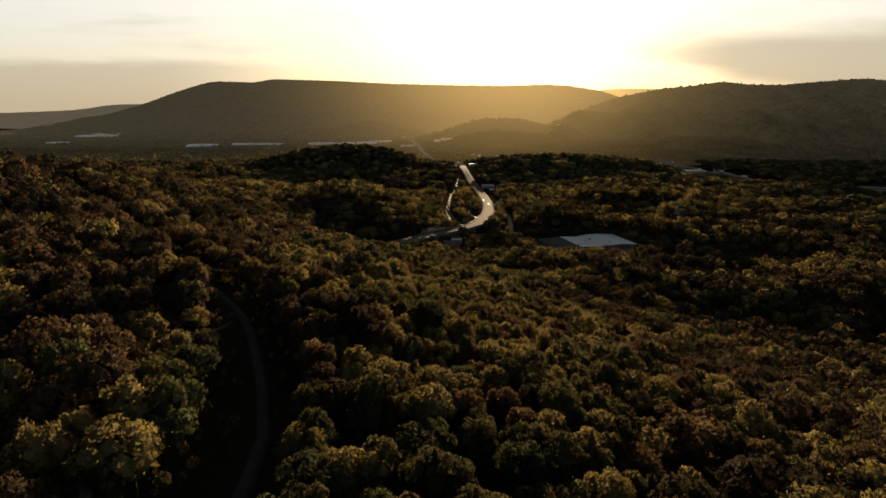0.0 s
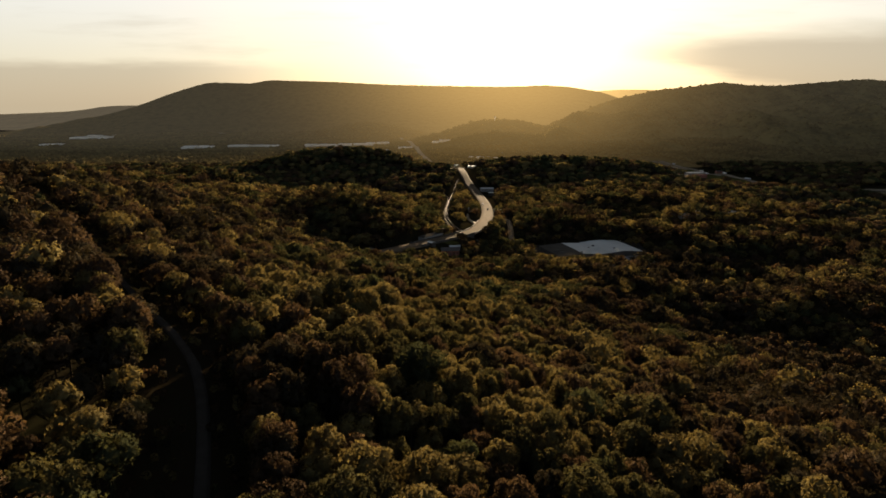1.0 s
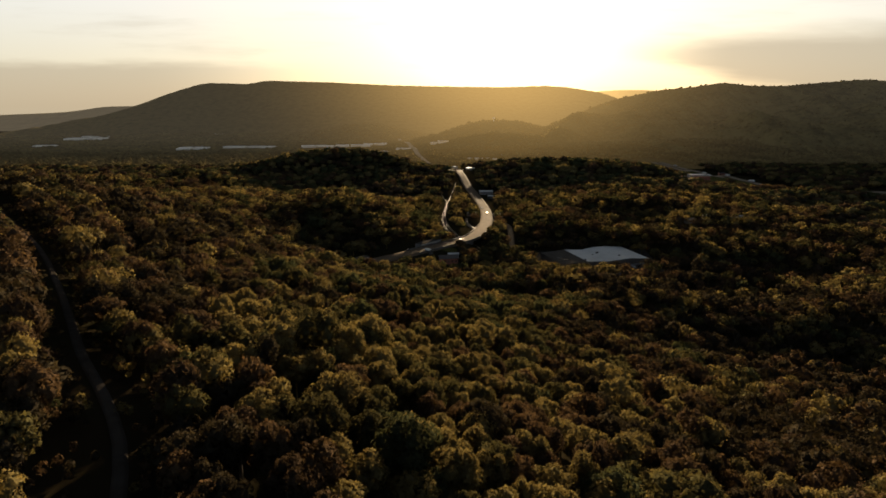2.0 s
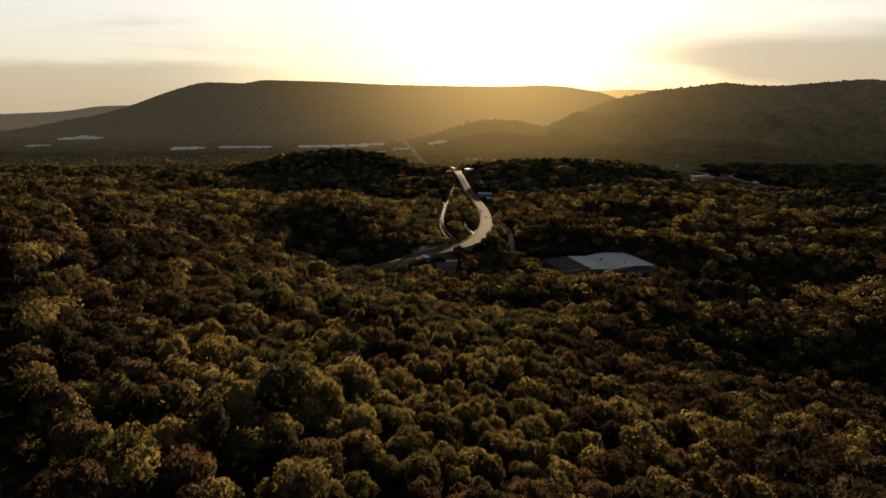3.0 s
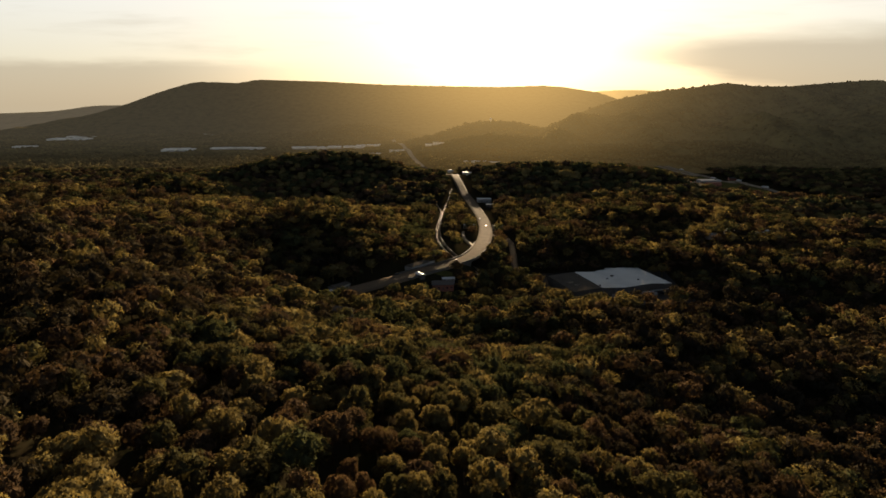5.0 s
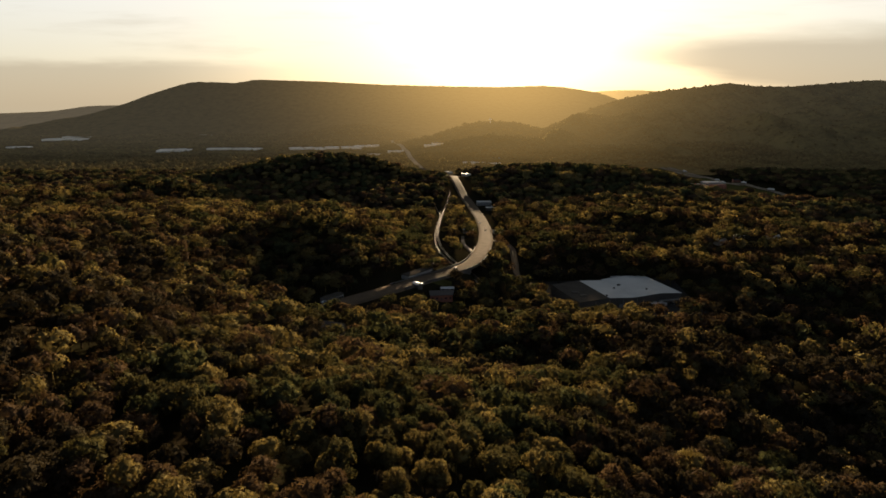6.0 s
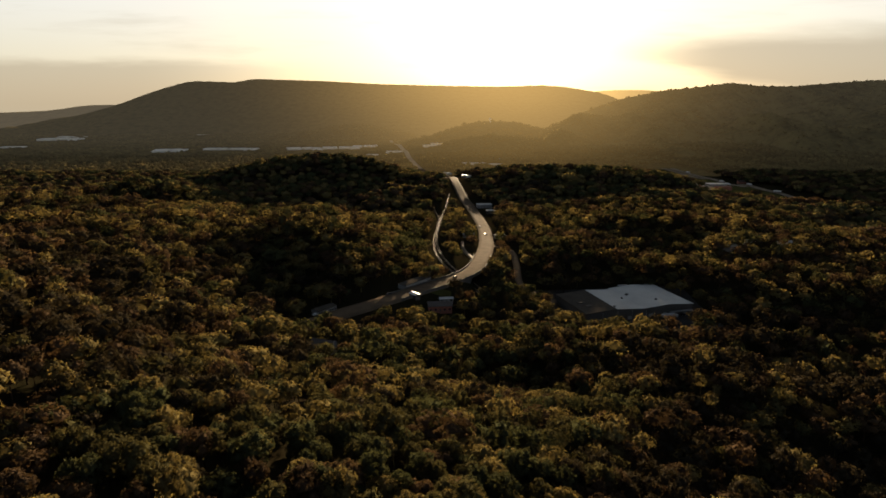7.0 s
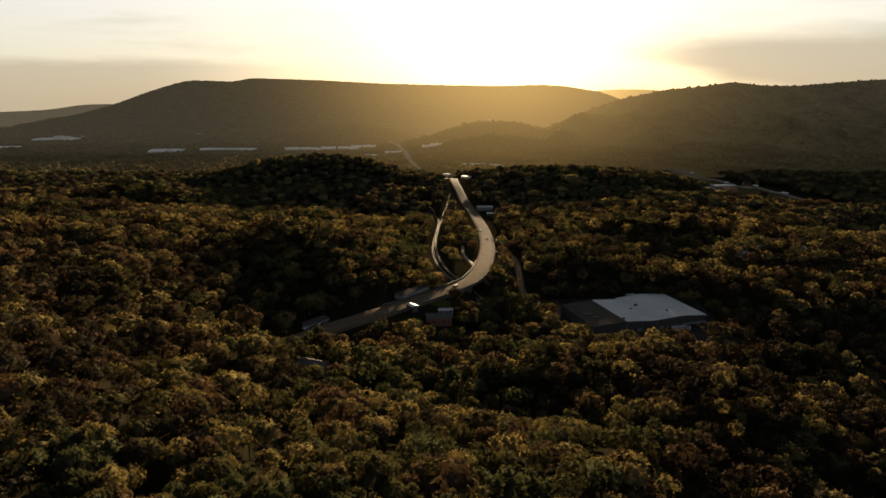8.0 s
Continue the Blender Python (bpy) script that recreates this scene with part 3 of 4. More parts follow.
def wooded(x, y):
    ok = away(x + 0.8, y, spline(LANE, 10)) > np.where(y < 150, 9.0, 6.0)
    for line, gap in ((ROAD, np.where(y > 1380, 17, np.interp(y, (850, 980), (12.5, 24)))), (SIDE, 8), (SIDE_B, 8), (RAMP, 6), (DRIVE, 7), (HIGHWAY, 16), (HIGHWAY_B, 60)):
        ok &= away(x, y, spline(line, 20)) > gap
    for a, b, p, q in CLEAR:
        ok &= ((x - a) / p) ** 2 + ((y - b) / q) ** 2 > 1
    return ok


def scatter(rng, y0, y1, spacing, widen):
    """Uneven tree places in a fan opening ahead of the first view."""
    ys = np.arange(y0, y1, spacing * 0.87)
    out = []
    for k, y in enumerate(ys):
        half = 24 + widen * max(y, 0)
        x = np.arange(-half, half, spacing) + (k % 2) * spacing * 0.5
        out.append(np.column_stack([x, np.full(len(x), y)]))
    p = np.vstack(out) + rng.uniform(-0.42, 0.42, (sum(map(len, out)), 2)) * spacing
    return p[wooded(p[:, 0], p[:, 1])]


def kinds_at(rng, p):
    """Which leaf colour grows where: gold on the middle slope, olive and green below it, russet, brown and dusky stands
    to both sides; the bright middle and dark sides also imitate light falloff.
    """
    k, rise = np.empty(len(p), int), ground_height(p[:, 0], p[:, 1])
    for i, (x, y) in enumerate(p):
        n = 0.85 * noise.noise((x / 48, y / 48, 2.0)) + rng.normal() * 0.42
        # light falloff put into leaf kinds: bright mid-slope and far valley, dark sides
        if y < 900:
            gold = math.exp(-((x + 5) / 95) ** 2 - ((y - 200) / 100) ** 2)
            n = n * (1 - 0.55 * gold) - 0.11 * gold
            n += np.interp(y, (220, 290, 480, 560), (0.0, 0.14, 0.14, 0.0)) if abs(x) < 110 else 0.0
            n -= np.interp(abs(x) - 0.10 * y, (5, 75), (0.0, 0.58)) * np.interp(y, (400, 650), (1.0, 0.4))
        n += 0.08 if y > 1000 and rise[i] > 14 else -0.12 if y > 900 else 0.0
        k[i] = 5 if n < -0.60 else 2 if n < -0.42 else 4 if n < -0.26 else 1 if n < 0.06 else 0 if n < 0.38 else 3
    return k


def woods(name, rng, p, variants, scale, label, z=None, leaves=None):
    """One joined mesh of many trees."""
    leaves = leaves or FAR_LEAF + FAR_INNER
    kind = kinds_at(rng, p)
    pick = rng.integers(0, len(variants), len(p))
    tall = stand_height(p)
    size = scale * rng.lognormal(0, 0.21, len(p)) * tall ** 0.5
    turn = rng.uniform(0, 2 * math.pi, len(p))
    z = ground_height(p[:, 0], p[:, 1]) if z is None else z
    Vs, Fs, Ns, Ms, n = [], [], [], [], 0
    for j, (v, f, nv, inner) in enumerate(variants):
        q = np.flatnonzero(pick == j)
        if not len(q):
            continue
        c, s = np.cos(turn[q])[:, None], np.sin(turn[q])[:, None]
        sz = size[q][:, None]
        X = (v[None, :, 0] * c - v[None, :, 1] * s) * sz * rng.uniform(0.9, 1.12, (len(q), 1)) + p[q, 0][:, None]
        Y = (v[None, :, 0] * s + v[None, :, 1] * c) * sz + p[q, 1][:, None]
        Z = v[None, :, 2] * np.minimum(1.2 * sz, 0.72 + 0.25 * sz) * (tall[q] ** 0.7)[:, None] * rng.uniform(0.76, 1.20, (len(q), 1)) + z[q][:, None]
        Vs.append(np.stack([X, Y, Z], -1).reshape(-1, 3))
        Fs.append((f[None] + (np.arange(len(q)) * len(v))[:, None, None] + n).reshape(-1, 3))
        Ns.append(np.stack([nv[None, :, 0] * c - nv[None, :, 1] * s, nv[None, :, 0] * s + nv[None, :, 1] * c, np.broadcast_to(nv[None, :, 2], X.shape)], -1).reshape(-1, 3))
        Ms.append((kind[q][:, None] + len(FOLIAGE) * inner[None]).ravel())
        n += len(q) * len(v)
    ob = new(name, mesh_of(name, np.vstack(Vs), np.vstack(Fs), leaves, np.concatenate(Ms) % len(leaves), True, np.vstack(Ns)))
    return tagged(ob, label, "forest", kind="stuff")


def with_stem(v, f, n, inner, high=7.0):
    """Adds a plain three-sided stem below a crown."""
    sv, sf = tube([(0, 0, -1), (0, 0, high)], [0.3, 0.12], 3)
    sn = sv * np.array([1, 1, 0])
    return np.vstack([v, sv]), np.vstack([f, sf + len(v)]), np.vstack([n, sn / np.linalg.norm(sn, axis=1)[:, None]]), np.append(inner, np.ones(len(sf), int))


def stand_height(p):
    """Older and younger stands: how tall the trees grow at plan points."""
    return np.array([1.0 + 0.15 * noise.noise((x / 95, y / 48, 1.0)) + 0.20 * noise.noise((x / 38, y / 30, 6.0)) + 0.24 * noise.noise((x / 13, y / 13, 8.0)) for x, y in p])


rng = np.random.default_rng(11)
GEM = (OCT_V, OCT_F)


def crowns(n, leaves, lobes, leaf, core, stem=True, wide=(3.7, 4.9), tall=(3.3, 4.7), fuzz=0.25, solid=0.86):
    made = [crown_arrays(rng, leaves, lobes, leaf, core, rng.uniform(*wide), rng.uniform(*tall), fuzz=fuzz, solid=solid) for k in range(n)]
    return [with_stem(*m) for m in made] if stem else made


NEAR = crowns(10, 1900, 13, 0.44, GEM, False, solid=0.66)
CLOSE = crowns(10, 560, 11, 0.60, GEM, solid=0.68)
MID = crowns(8, 190, 9, 0.74, GEM, solid=0.74)
LOW = crowns(10, 110, 8, 0.84, GEM, fuzz=0.15, solid=0.78)
FAR = crowns(8, 70, 4, 1.15, GEM, False, fuzz=0.1)
TINY = crowns(6, 44, 0, 1.5, GEM, False, (4.6, 5.2), (3.8, 4.6), 0.06)
DOT = [(OCT_V * (5.0, 5.0, 4.4) * rng.uniform(0.8, 1.2, (6, 1)) + (0, 0, 7.6), OCT_F, OCT_V, np.ones(8, int)) for k in range(6)]

# the woods of the slope and the valley, spacing and size fitted to the camera's view
spots = np.vstack([scatter(rng, a, b, gap, 0.775) for a, b, gap in ((15, 200, 6.1), (200, 330, 7.4), (330, 480, 9.0), (480, 700, 10.8), (700, 1000, 12.0), (1000, 1500, 12.6))])
spots = spots[rng.random(len(spots)) > np.where((spots[:, 1] > 230) & (spots[:, 1] < 700), 0.08, 0.06)]
lane = spline(LANE, 5.0)
way = np.gradient(lane, axis=0)
way /= np.linalg.norm(way, axis=1)[:, None]
right = np.stack([way[:, 1], -way[:, 0]], 1)
edges = np.vstack([lane + right * 9.0, lane - right * 10.5])
spots = np.vstack([spots, (edges + rng.uniform(-1.2, 1.2, edges.shape))[edges[:, 1] < 250]])
size = np.interp(spots[:, 1], (150, 200, 330, 480, 700, 1000), (0.74, 0.80, 1.00, 1.18, 1.40, 1.50))
# how far off a tree stands from the flight line, which runs up the middle of the slope
off_line = np.maximum(1.6 * np.abs(spots[:, 0]), spots[:, 1] - 205)
inner = np.argsort(np.abs(spots[:, 0]) + 0.12 * np.abs(spots[:, 1] - 100) + np.maximum(0, 45 - spots[:, 1]) * 3)[:300]
rest = np.ones(len(spots), bool)
rest[inner] = False


def near_trees():
    """The nearest trees, each a thing of its own."""
    trunks = [mesh_of("trunk", *trunk_arrays(rng), [BARK]) for k in range(3)]
    shapes = {(k, s): mesh_of("crown", *NEAR[k][:2], [LEAF[s], INNER[s]], NEAR[k][3], True, NEAR[k][2]) for k in range(len(NEAR)) for s in range(len(FOLIAGE))}
    words = ("olive-green leafy tree in low evening light", "golden-green leafy tree, brightened as if catching the low sun", "brown thin-leaved tree in evening shade", "fresh green leafy tree on the wooded slope", "russet-brown leafy tree catching the low sun", "dusky brown tree with evening shade put into its colour")
    p = spots[inner]
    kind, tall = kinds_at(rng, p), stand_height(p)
    z = ground_height(p[:, 0], p[:, 1])
    for i in range(len(p)):
        tree = new("tree")
        s = np.interp(p[i, 1], (200, 330), (0.76, 0.88)) * rng.lognormal(0, 0.18) * tall[i] ** 0.5
        tree.matrix_basis = pose(p[i, 0], p[i, 1], z[i], 0, 0, rng.uniform(0, 360)) @ Matrix.Diagonal((s, s * rng.uniform(0.92, 1.1), (0.72 + 0.25 * s) * tall[i] ** 0.7 * rng.uniform(0.88, 1.1), 1))
        tagged(tree, words[kind[i]], "tree", "trees on the slope")
        for name, me in (("trunk", trunks[i % 3]), ("crown", shapes[(int(rng.integers(0, len(NEAR))), int(kind[i]))])):
            new(name, me).parent = tree


near_trees()
for name, near_edge, far_edge, shapes, leaves, label in (
    ("forest_slope", 0, 130, CLOSE, LEAF + INNER, "dense mixed wood in spring leaf covering the slope"),
    ("forest_lower_slope", 130, 240, MID, LEAF + INNER, "dense mixed wood on the lower slope"),
    ("forest_valley_edge", 240, 450, LOW, FAR_LEAF + FAR_INNER, "dense mixed wood at the foot of the slope"),
    ("forest_valley", 450, 800, FAR, FAR_LEAF + FAR_INNER, "wooded valley floor with rounded crowns"),
    ("forest_far_valley", 800, 9000, TINY, FAR_LEAF + FAR_INNER, "rounded crowns of the woods across the valley"),
):
    q = np.flatnonzero(rest & (off_line >= near_edge) & (off_line < far_edge))
    woods(name, rng, spots[q], shapes, size[q], label, None, leaves)
# far crowns brightened by haze painted as emission, not by the sun
woods("backdrop_trees", rng, scatter(rng, 1500, 1930, 14.0, 0.76), TINY, 1.25, "far tree crowns with painted haze between town and mountains", None, [HAZE_SLOPE])

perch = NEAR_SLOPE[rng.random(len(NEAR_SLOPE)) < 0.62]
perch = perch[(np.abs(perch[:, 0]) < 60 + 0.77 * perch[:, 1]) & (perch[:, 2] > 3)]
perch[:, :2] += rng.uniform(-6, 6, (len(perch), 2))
# mountain crowns share the slope's painted haze glow
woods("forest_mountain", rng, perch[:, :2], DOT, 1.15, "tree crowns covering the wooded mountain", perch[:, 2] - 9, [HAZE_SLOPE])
verge = np.column_stack([rng.uniform(-230, 0, 9000), rng.uniform(20, 340, 9000)])
off_lane = away(verge[:, 0] + 0.8, verge[:, 1], spline(LANE, 10))
verge = verge[(off_lane > 1.9) & (off_lane < 9)]
woods("undergrowth", rng, verge, FAR, 0.17, "dark low scrub along the forest lane")


def canopy(name, ys, materials, label, **tags):
    """The closed canopy of the far woods: one rolling leafy sheet, sunk where there are roads, roofs and yards."""
    rows, cols = len(ys), 330
    Y = np.repeat(ys[:, None], cols, 1)
    X = np.linspace(-1, 1, cols)[None] * (60 + 0.78 * Y)
    bump = np.array([noise.noise((x / 11, y / 11, 3.0)) + 0.7 * noise.noise((x / 34, y / 34, 5.0)) for x, y in zip(X.ravel(), Y.ravel())]).reshape(X.shape)
    Z = ground_height(X, Y) + np.where(wooded(X, Y), np.where(Y < 1900, 3.5, 5.0) + bump * 5.5, 0.3)
    kind = np.array([noise.noise((x / 60, y / 60, 2.0)) + 0.5 * noise.noise((x / 15, y / 15, 12.0)) for x, y in zip(X[:-1, :-1].ravel(), Y[:-1, :-1].ravel())])
    slots = np.where(kind < -0.4, 2, np.where(kind < 0.05, 1, np.where(kind < 0.35, 0, 3))) if len(materials) > 1 else np.zeros(len(kind))
    ob = new(name, mesh_of(name, np.stack([X, Y, Z], -1).reshape(-1, 3), grid_faces(rows, cols), materials, slots, True))
    tagged(ob, label, "forest", **tags)


# canopy, woods and plain glow with painted haze from 1480 m on
canopy("haze_glow_canopy", np.arange(1480, 1911, 9.0), [HAZE_WOOD], "closed golden-green canopy of the valley woods with painted haze", kind="structure")
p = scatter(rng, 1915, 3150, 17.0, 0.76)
woods("backdrop_woods", rng, p, DOT, 1.6, "far tree crowns with painted haze on the plain below the ridge", ground_height(p[:, 0], p[:, 1]) - 5.0, [HAZE_SLOPE])
canopy("haze_glow_plain", np.arange(1900, 3200, 13.0), [HAZE_WOOD], "far woods with painted haze on the plain below the ridge", kind="structure")


# ---- buildings ----
def rooted(name, x, y, turn=0.0, lift=0.0):
    ob = new(name)
    ob.matrix_basis = pose(x, y, float(ground_height(x, y)) + lift, 0, 0, turn)
    return ob


def slab(points, thick):
    """A bmesh plate: a loop of corners and the same loop lowered."""
    bm = bmesh.new()
    top = [bm.verts.new(p) for p in points]
    low = [bm.verts.new((p[0], p[1], p[2] - thick)) for p in points]
    bm.faces.new(top)
    bm.faces.new(low[::-1])
    for k in range(len(points)):
        n = (k + 1) % len(points)
        bm.faces.new((top[k], low[k], low[n], top[n]))
    bmesh.ops.recalc_face_normals(bm, faces=bm.faces)
    return bm


def block(x0, x1, y0, y1, z0, z1, bevel=0.0):
    bm = bmesh.new()
    box(bm, x0, x1, y0, y1, z0, z1)
    if bevel:
        bmesh.ops.bevel(bm, geom=bm.edges[:], offset=bevel, segments=1, affect="EDGES")
    return bm


def gable_wall(x0, x1, y0, y1, z0, eave, ridge):
    """A closed body whose gable ends stand across x, with the ridge along x."""
    bm = bmesh.new()
    ym = (y0 + y1) / 2
    rows = [[bm.verts.new(p) for p in ((x, y0, z0), (x, y1, z0), (x, y1, eave), (x, ym, ridge), (x, y0, eave))] for x in (x0, x1)]
    bm.faces.new(rows[0][::-1])
    bm.faces.new(rows[1])
    for k in range(5):
        n = (k + 1) % 5
        bm.faces.new((rows[0][k], rows[0][n], rows[1][n], rows[1][k]))
    bmesh.ops.recalc_face_normals(bm, faces=bm.faces)
    return bm


def house(name, x, y, turn, wide, deep, eave, rise, wall, roof, label, windows=2, category="house", group=""):
    """Gabled or flat-roofed building with its door and front windows; the front faces -y before turning."""
    root = tagged(rooted(name, x, y, turn), label, category, group)
    w, d = wide / 2, deep / 2
    if rise:
        part("wall", gable_wall(-w, w, -d, d, -1.5, eave, eave + rise), wall, root)
        for s in (-1, 1):
            part("roof", slab([(-w - 0.4, s * (d + 0.5), eave - rise * 0.5 / d + 0.25), (w + 0.4, s * (d + 0.5), eave - rise * 0.5 / d + 0.25), (w + 0.4, 0, eave + rise + 0.25), (-w - 0.4, 0, eave + rise + 0.25)], 0.2), roof, root)
    else:
        part("wall", block(-w, w, -d, d, -1.5, eave), wall, root)
        part("roof", block(-w - 0.3, w + 0.3, -d - 0.3, d + 0.3, eave, eave + 0.35, 0.06), roof, root)
    if windows:
        step = wide / (windows + 1)
        for k in range(windows + 1):
            cx = -w + step * (k + 0.5)
            if k == windows // 2:
                part("door", block(cx - 0.5, cx + 0.5, -d - 0.06, -d + 0.1, 0, 2.1), SHINGLE, root)
            else:
                pane = part("window", block(cx - 0.7, cx + 0.7, -d - 0.05, -d + 0.1, 1.0, 2.3), GLASS, root)
                part("sill", block(cx - 0.8, cx + 0.8, -d - 0.14, -d, 0.9, 1.0), WALL_WHITE, pane)
    return root


def warehouse():
    root = tagged(rooted("warehouse", 114, 573, 0, -0.6), "large flat-gabled warehouse with white and grey roof sheets", "warehouse")
    root.matrix_basis = root.matrix_basis @ Matrix.Rotation(math.atan2(23, 87), 4, "Z")
    E, R = 8.8, 10.3
    for x0, xm, x1, d in ((0, 25, 47.5, 47), (47.6, 70, 90, 50)):
        bm = bmesh.new()
        ends = [[bm.verts.new(p) for p in ((x0, y, -2), (x1, y, -2), (x1, y, E), (xm, y, R), (x0, y, E))] for y in (0, d)]
        bm.faces.new(ends[0])
        bm.faces.new(ends[1][::-1])
        for k in range(5):
            n = (k + 1) % 5
            bm.faces.new((ends[0][k], ends[1][k], ends[1][n], ends[0][n]))
        bmesh.ops.recalc_face_normals(bm, faces=bm.faces)
        part("wall", bm, WALL_GREY, root)
        for a, za, b, zb, m, words in ((x0 - 0.3, E, xm, R, ROOF_DARK if x0 == 0 else ROOF_WHITE, "grey felted roof slope" if x0 == 0 else "white roof slope"), (xm + 0.02, R, x1 + (0.3 if x0 else -0.1), E, ROOF_WHITE, "white roof slope")):
            part("roof", slab([(a, -0.4, za + 0.3), (b, -0.4, zb + 0.3), (b, d + 0.4, zb + 0.3), (a, d + 0.4, za + 0.3)], 0.25), m, root, words)
    for x, y, w, d, h in ((26, 5, 1.6, 1.2, 0.9), (52, 30, 2.4, 1.6, 1.1), (44, 24, 1.2, 1.2, 0.8), (8, 22, 5.5, 3.6, 0.5), (10, 14, 4.5, 3.0, 0.4), (66, 12, 1.4, 1.4, 0.8)):
        zr = E + (R - E) * (x / 25 if x < 25 else (47.5 - x) / 22.5 if x < 47.5 else (x - 47.5) / 22.5) + 0.28
        part("roof_unit", block(x - w / 2, x + w / 2, y - d / 2, y + d / 2, zr - 0.2, zr + h, 0.08), WALL_GREY, root, "grey roof unit")
    for k, x in enumerate((30, 36, 54, 60, 66, 72, 78, 84)):
        part("loading_door", block(x - 1.6, x + 1.6, -0.08, 0.1, 0.6, 4.2), WALL_WHITE if k % 3 else SHINGLE, root)
    for x in (14, 26, 38, 50):
        part("gutter_pipe", block(x - 0.1, x + 0.1, -0.2, 0.0, -1, E), WALL_WHITE, root)
    part("canopy", block(70, 89, -3.0, 0, 4.4, 4.75, 0.05), WALL_WHITE, root)


def plate(name, x0, x1, y0, y1, material, label, lift=0.3, category="yard"):
    """A paved area that follows the ground."""
    xs, ys = np.arange(x0, x1 + 0.1, (x1 - x0) / max(2, round((x1 - x0) / 7))), np.arange(y0, y1 + 0.1, (y1 - y0) / max(2, round((y1 - y0) / 7)))
    X, Y = np.meshgrid(xs, ys)
    ob = new(name, mesh_of(name, np.stack([X, Y, ground_height(X, Y) + lift], -1).reshape(-1, 3), grid_faces(len(ys), len(xs)), [material], smooth=True))
    return tagged(ob, label, category, kind="structure")


def car(x, y, turn, paint, label, lift=0.62):
    """A saloon: body with a cabin, windows and four wheels."""
    root = tagged(rooted("car", x, y, turn, lift), label, "car", "cars in the valley")
    bm = bmesh.new()
    side = [(-2.2, 0.35), (2.2, 0.35), (2.25, 0.8), (1.2, 0.95), (0.6, 1.42), (-1.1, 1.45), (-1.8, 1.0), (-2.25, 0.9)]
    rows = [[bm.verts.new((px, py, pz)) for px, pz in side] for py in (-0.88, 0.88)]
    bm.faces.new(rows[0])
    bm.faces.new(rows[1][::-1])
    for k in range(len(side)):
        n = (k + 1) % len(side)
        bm.faces.new((rows[0][k], rows[1][k], rows[1][n], rows[0][n]))
    bmesh.ops.recalc_face_normals(bm, faces=bm.faces)
    bmesh.ops.bevel(bm, geom=bm.edges[:], offset=0.08, segments=1, affect="EDGES")
    part("body", bm, paint, root)
    for s in (-1, 1):
        part("side_window", slab([(0.45, s * 0.885, 1.36), (-1.05, s * 0.885, 1.38), (-1.5, s * 0.885, 1.02), (0.95, s * 0.885, 1.0)], 0.02), GLASS, root)
    for px in (-1.4, 1.4):
        for py in (-0.8, 0.8):
            bm = bmesh.new()
            bmesh.ops.create_cone(bm, cap_ends=True, segments=12, radius1=0.34, radius2=0.34, depth=0.24, matrix=pose(px, py, 0.34, 90))
            wheel = part("wheel", bm, RUBBER, root)
            bm = bmesh.new()
            bmesh.ops.create_cone(bm, cap_ends=True, segments=8, radius1=0.2, radius2=0.2, depth=0.03, matrix=pose(px, py + math.copysign(0.13, py), 0.34, 90))
            part("rim", bm, METAL, wheel, "pale metal wheel rim")


def lorry(x, y, turn, label, lift=0.9):
    root = tagged(rooted("lorry", x, y, turn, lift), label, "lorry", "lorries")
    part("trailer", block(-6.5, 5.0, -1.25, 1.25, 1.0, 3.9, 0.06), PAINT_WHITE, root)
    part("cab", block(5.3, 7.6, -1.2, 1.2, 0.6, 3.1, 0.25), PAINT_WHITE, root)
    for px in (-5.2, -4.0, 4.2, 6.6):
        for py in (-1.05, 1.05):
            bm = bmesh.new()
            bmesh.ops.create_cone(bm, cap_ends=True, segments=12, radius1=0.5, radius2=0.5, depth=0.35, matrix=pose(px, py, 0.5, 90))
            part("wheel", bm, RUBBER, root)


def water_tower(x, y):
    root = tagged(rooted("water_tower", x, y), "white metal water tower on the wooded hilltop", "water tower")
    bm = bmesh.new()
    bmesh.ops.create_uvsphere(bm, u_segments=20, v_segments=12, radius=5.0, matrix=Matrix.Translation((0, 0, 17)) @ Matrix.Diagonal((1, 1, 0.8, 1)))
    # tower brightened by haze glow painted into its pale material
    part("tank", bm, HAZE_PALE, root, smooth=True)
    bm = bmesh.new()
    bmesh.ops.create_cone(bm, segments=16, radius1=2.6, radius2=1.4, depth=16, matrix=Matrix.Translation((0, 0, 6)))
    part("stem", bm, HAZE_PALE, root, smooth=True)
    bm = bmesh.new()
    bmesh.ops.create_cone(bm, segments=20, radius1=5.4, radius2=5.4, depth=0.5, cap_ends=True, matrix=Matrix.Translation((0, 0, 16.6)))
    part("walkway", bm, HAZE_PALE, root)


warehouse()
plate("warehouse_yard", 78, 214, 556, 650, YARD, "dark asphalt yard round the warehouse")
lorry(178, 583, 15, "white lorry trailer parked at the warehouse front", 0.3)
lorry(166, 648, 10, "white lorry trailer parked behind the warehouse", 0.3)
for x, y, t in ((104, 600, 75), (108, 590, 75), (192, 590, 10), (150, 574, 15)):
    car(x, y, t, PAINT_DARK, "dark saloon car parked in the warehouse yard", 0.35)

# roadside buildings of the valley
house("garage_block", -10, 617, 51, 30, 8, 4.2, 0, WALL_WHITE, ROOF_DARK, "long low garage block with dark flat roof beside the road", 8, "garage")
house("shop", -70, 557, 50, 16, 7, 3.4, 0.8, WALL_WHITE, ROOF_DARK, "long low pale shop building beside the road", 6, "shop")
house("house", -9, 585, 128, 7.5, 4.2, 2.8, 0.8, WALL_GREY, METAL, "small house with gleaming metal roof below the road", 3)
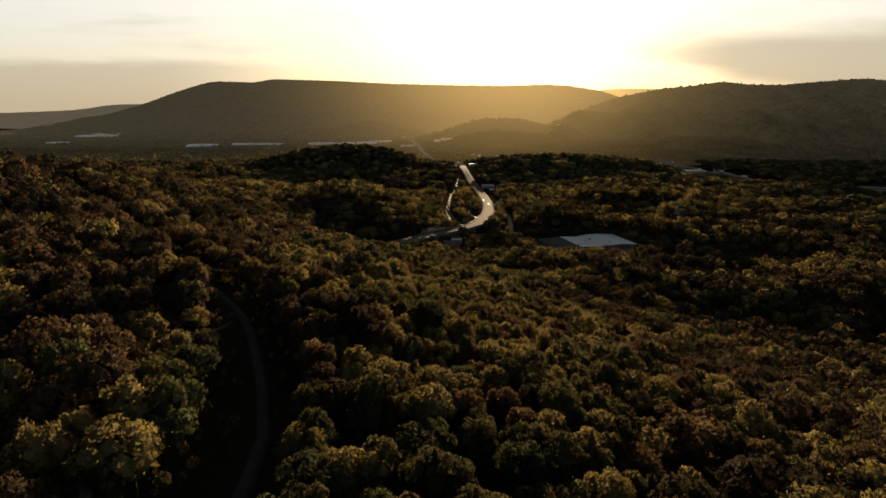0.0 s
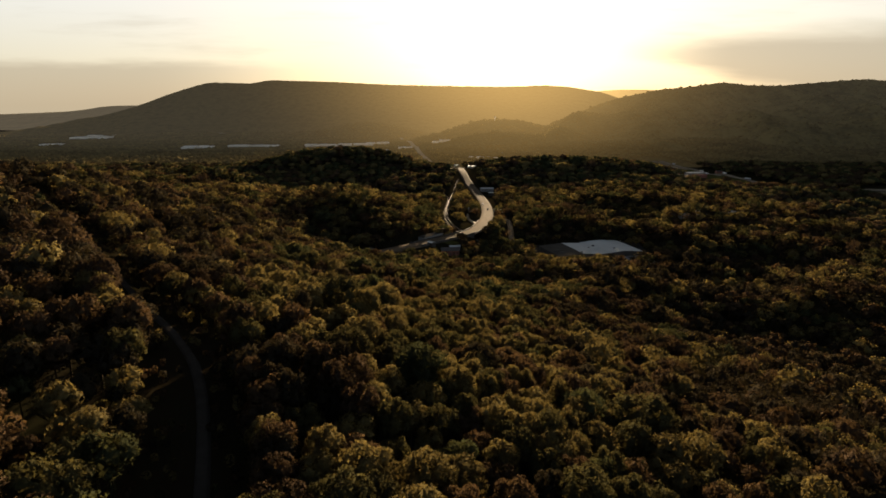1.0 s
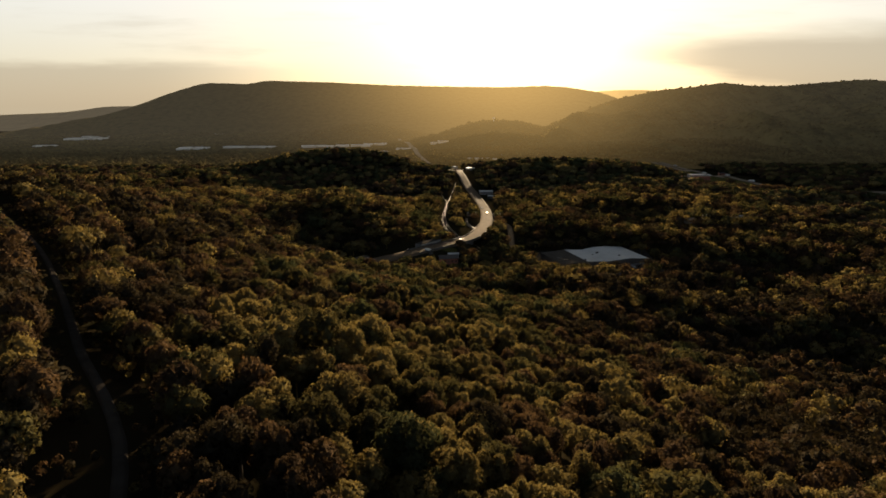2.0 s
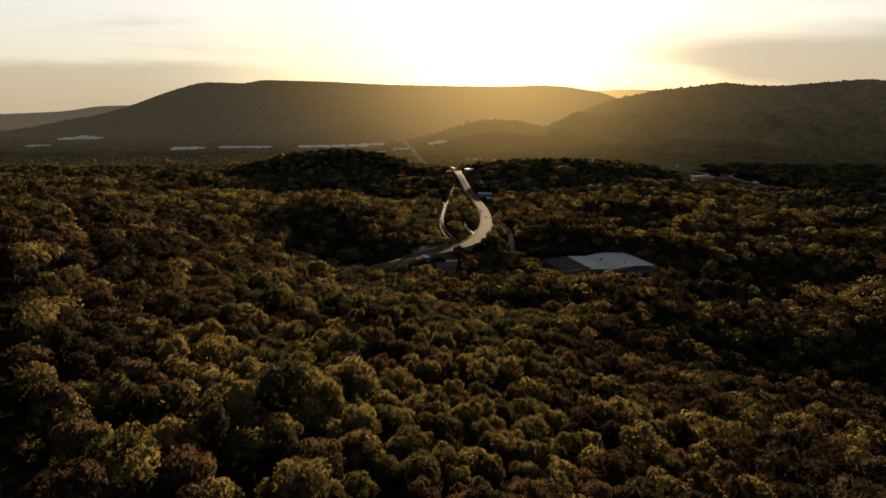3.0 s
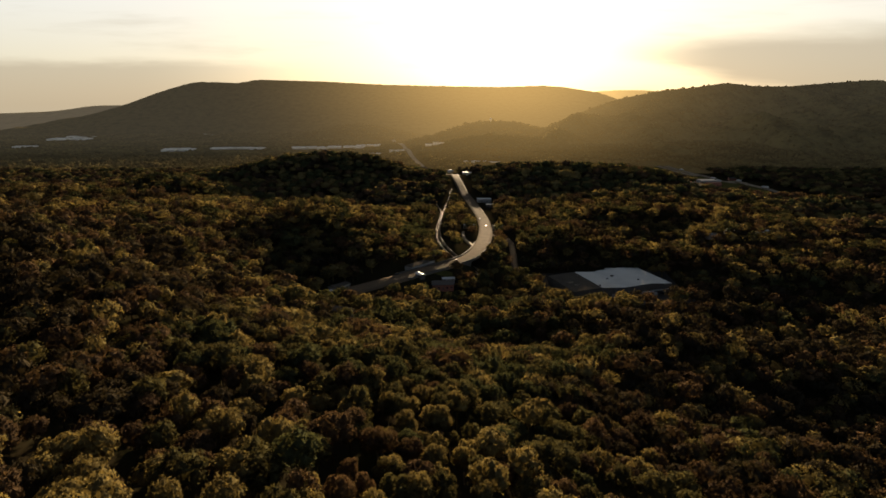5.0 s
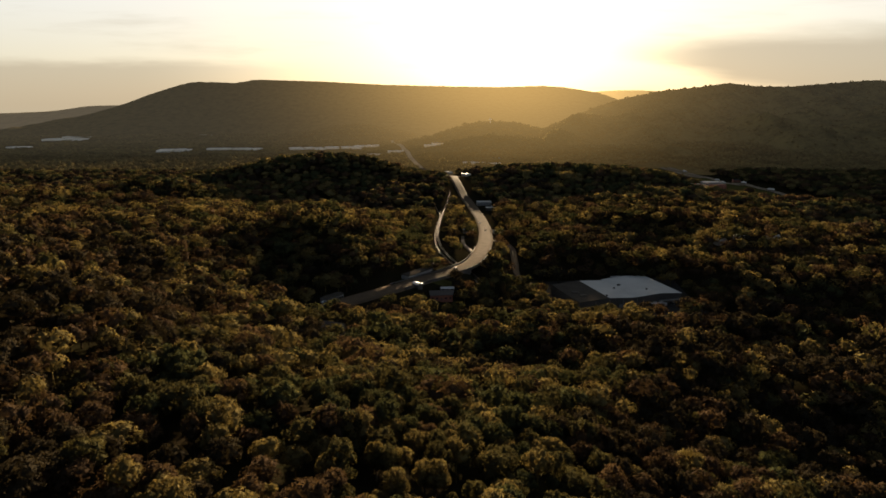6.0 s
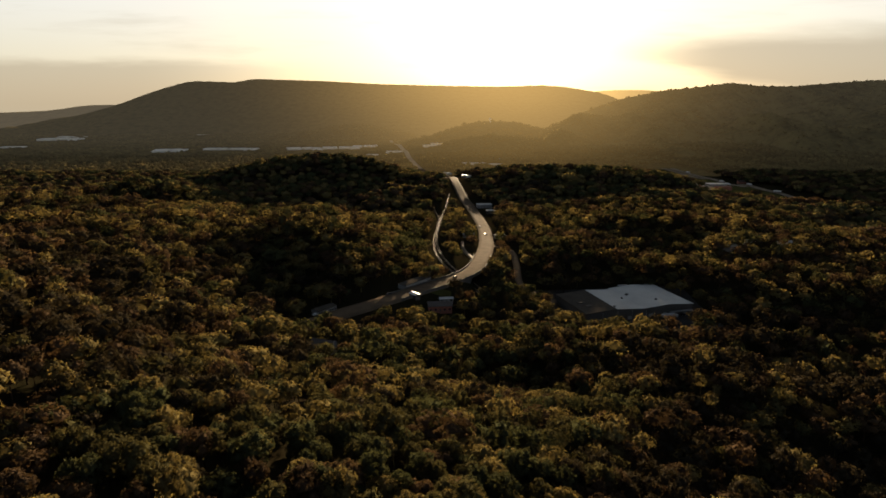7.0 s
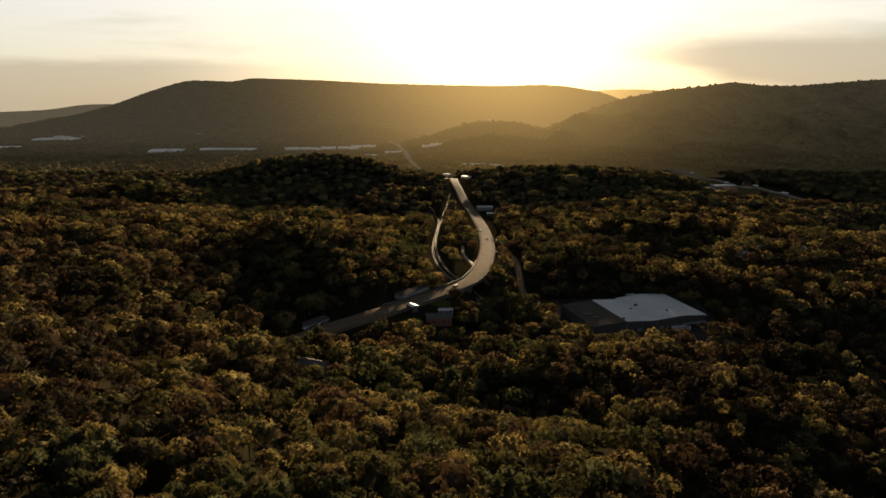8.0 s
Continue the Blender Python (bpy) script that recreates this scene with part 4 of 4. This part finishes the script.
house("house", 9, 579, 6, 17, 9, 4.2, 2.2, BRICK, SHINGLE, "red-brick house with brown shingle roof among trees", 4)
house("shed", 14, 592, 6, 10, 4, 2.6, 0.8, WALL_WHITE, ROOF_WHITE, "low pale shed with white roof behind the brick house", 2, "shed")
house("office", 45, 844, -4, 13, 7, 4.0, 0, WALL_WHITE, ROOF_WHITE, "small pale flat-roofed office beside the road", 3, "office")
house("office", 80, 832, 5, 12, 8, 4.0, 0, WALL_WHITE, ROOF_WHITE, "small pale flat-roofed building on the roadside", 3, "office")
house("shop", 81, 1060, 4, 22, 12, 5.0, 0, WALL_WHITE, ROOF_WHITE, "pale flat-roofed roadside shop", 4, "shop")
house("shop", 88, 1015, -8, 15, 10, 4.5, 0, WALL_GREY, ROOF_WHITE, "grey roadside shop with white roof", 3, "shop")
house("house", -53, 464, -20, 12, 8, 4.6, 2.0, WALL_WHITE, SHINGLE, "pale house with brown roof half hidden by trees", 3)
for x, y, t, p, w in ((66, 850, 88, PAINT_DARK, "dark saloon car on the main road"), (63, 905, 91, PAINT_WHITE, "white saloon car on the main road"), (22, 634, 50, PAINT_DARK, "dark saloon car turning at the bend"), (-74, 547, 50, PAINT_WHITE, "white saloon car parked at the shop"), (-66, 550, 50, PAINT_DARK, "dark saloon car parked at the shop"), (-28, 588, 46, PAINT_DARK, "dark saloon car parked at the garages")):
    car(x, y, t, p, w)

for x, y, t in ((312, 768, 20), (328, 758, -15), (366, 760, 10), (300, 742, 35)):
    house("house", x, y, t, 12, 8, 4.0, 2.0, WALL_WHITE, ROOF_WHITE, "pale house with white roof half hidden by trees", 3, "house", "houses across the valley")
plate("lawn", -4, 18, 596, 607, LAWN, "rough olive lawn below the road bend", 0.2, "lawn")


def utility_pole(x, y):
    root = tagged(rooted("utility_pole", x, y), "dark wooden utility pole beside the road", "pole")
    bm = bmesh.new()
    bmesh.ops.create_cone(bm, segments=8, radius1=0.18, radius2=0.11, depth=11, cap_ends=True, matrix=Matrix.Translation((0, 0, 4.5)))
    part("post", bm, BARK, root)
    part("crossarm", block(-1.2, 1.2, -0.07, 0.07, 9.1, 9.3), BARK, root)
    for k in (-1.0, 0.0, 1.0):
        part("insulator", block(k - 0.06, k + 0.06, -0.06, 0.06, 9.3, 9.5), GLASS, root)


utility_pole(2, 624)

# the retail park by the highway
plate("retail_car_park", 470, 560, 1212, 1300, ASPHALT, "grey car park beside the highway")
house("store", 540, 1285, 5, 34, 18, 6.0, 0, WALL_WHITE, ROOF_WHITE, "large pale store with white flat roof", 4, "store")
house("store", 530, 1236, 5, 26, 14, 5.5, 1.5, BRICK, BRICK, "red-roofed restaurant beside the car park", 4, "store")
for k in range(14):
    car(482 + 7 * (k % 7), 1256 + 13 * (k // 7), 90, (PAINT_WHITE, PAINT_DARK, PAINT_RED)[k % 3], ("white", "dark", "red")[k % 3] + " saloon car parked at the retail park", 0.35)
for x, y, t in ((590, 1530, 96), (602, 1390, 97), (612, 1300, 95), (590, 1340, 275), (625, 1226, 112)):
    lorry(x, y, t, "white lorry driving on the highway")

# the town beyond, and sheds far across the plain
# buildings past 1700 m glow with painted haze, walls and roofs alike
for x, y, w, d, t in TOWN:
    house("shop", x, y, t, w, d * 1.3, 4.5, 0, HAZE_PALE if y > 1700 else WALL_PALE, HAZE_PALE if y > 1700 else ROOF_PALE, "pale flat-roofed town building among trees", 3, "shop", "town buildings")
# painted haze glow lifts the sheds' shaded fronts
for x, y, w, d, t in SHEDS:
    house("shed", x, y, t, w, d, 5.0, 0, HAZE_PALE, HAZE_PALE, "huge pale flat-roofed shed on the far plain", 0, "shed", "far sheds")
town = np.random.default_rng(5)
for k in range(44):
    x, y = (town.uniform(-190, 330), town.uniform(1420, 1880)) if k < 26 else (town.uniform(620, 1050), town.uniform(1180, 1560))
    if away(np.array(x), np.array(y), spline(ROAD, 20)) < 20 or away(np.array(x), np.array(y), spline(HIGHWAY, 20)) < 30:
        continue
    house("house", x, y, town.uniform(-40, 40), town.uniform(11, 16), 8, 4.5, 2.4, (WALL_WHITE, BRICK, WALL_GREY)[k % 3], (SHINGLE, ROOF_DARK, ROOF_WHITE)[k % 3], ("pale house with brown roof among trees", "brick house with grey roof among trees", "grey house with pale roof among trees")[k % 3], 2, "house", "town houses")
water_tower(203, 2300)
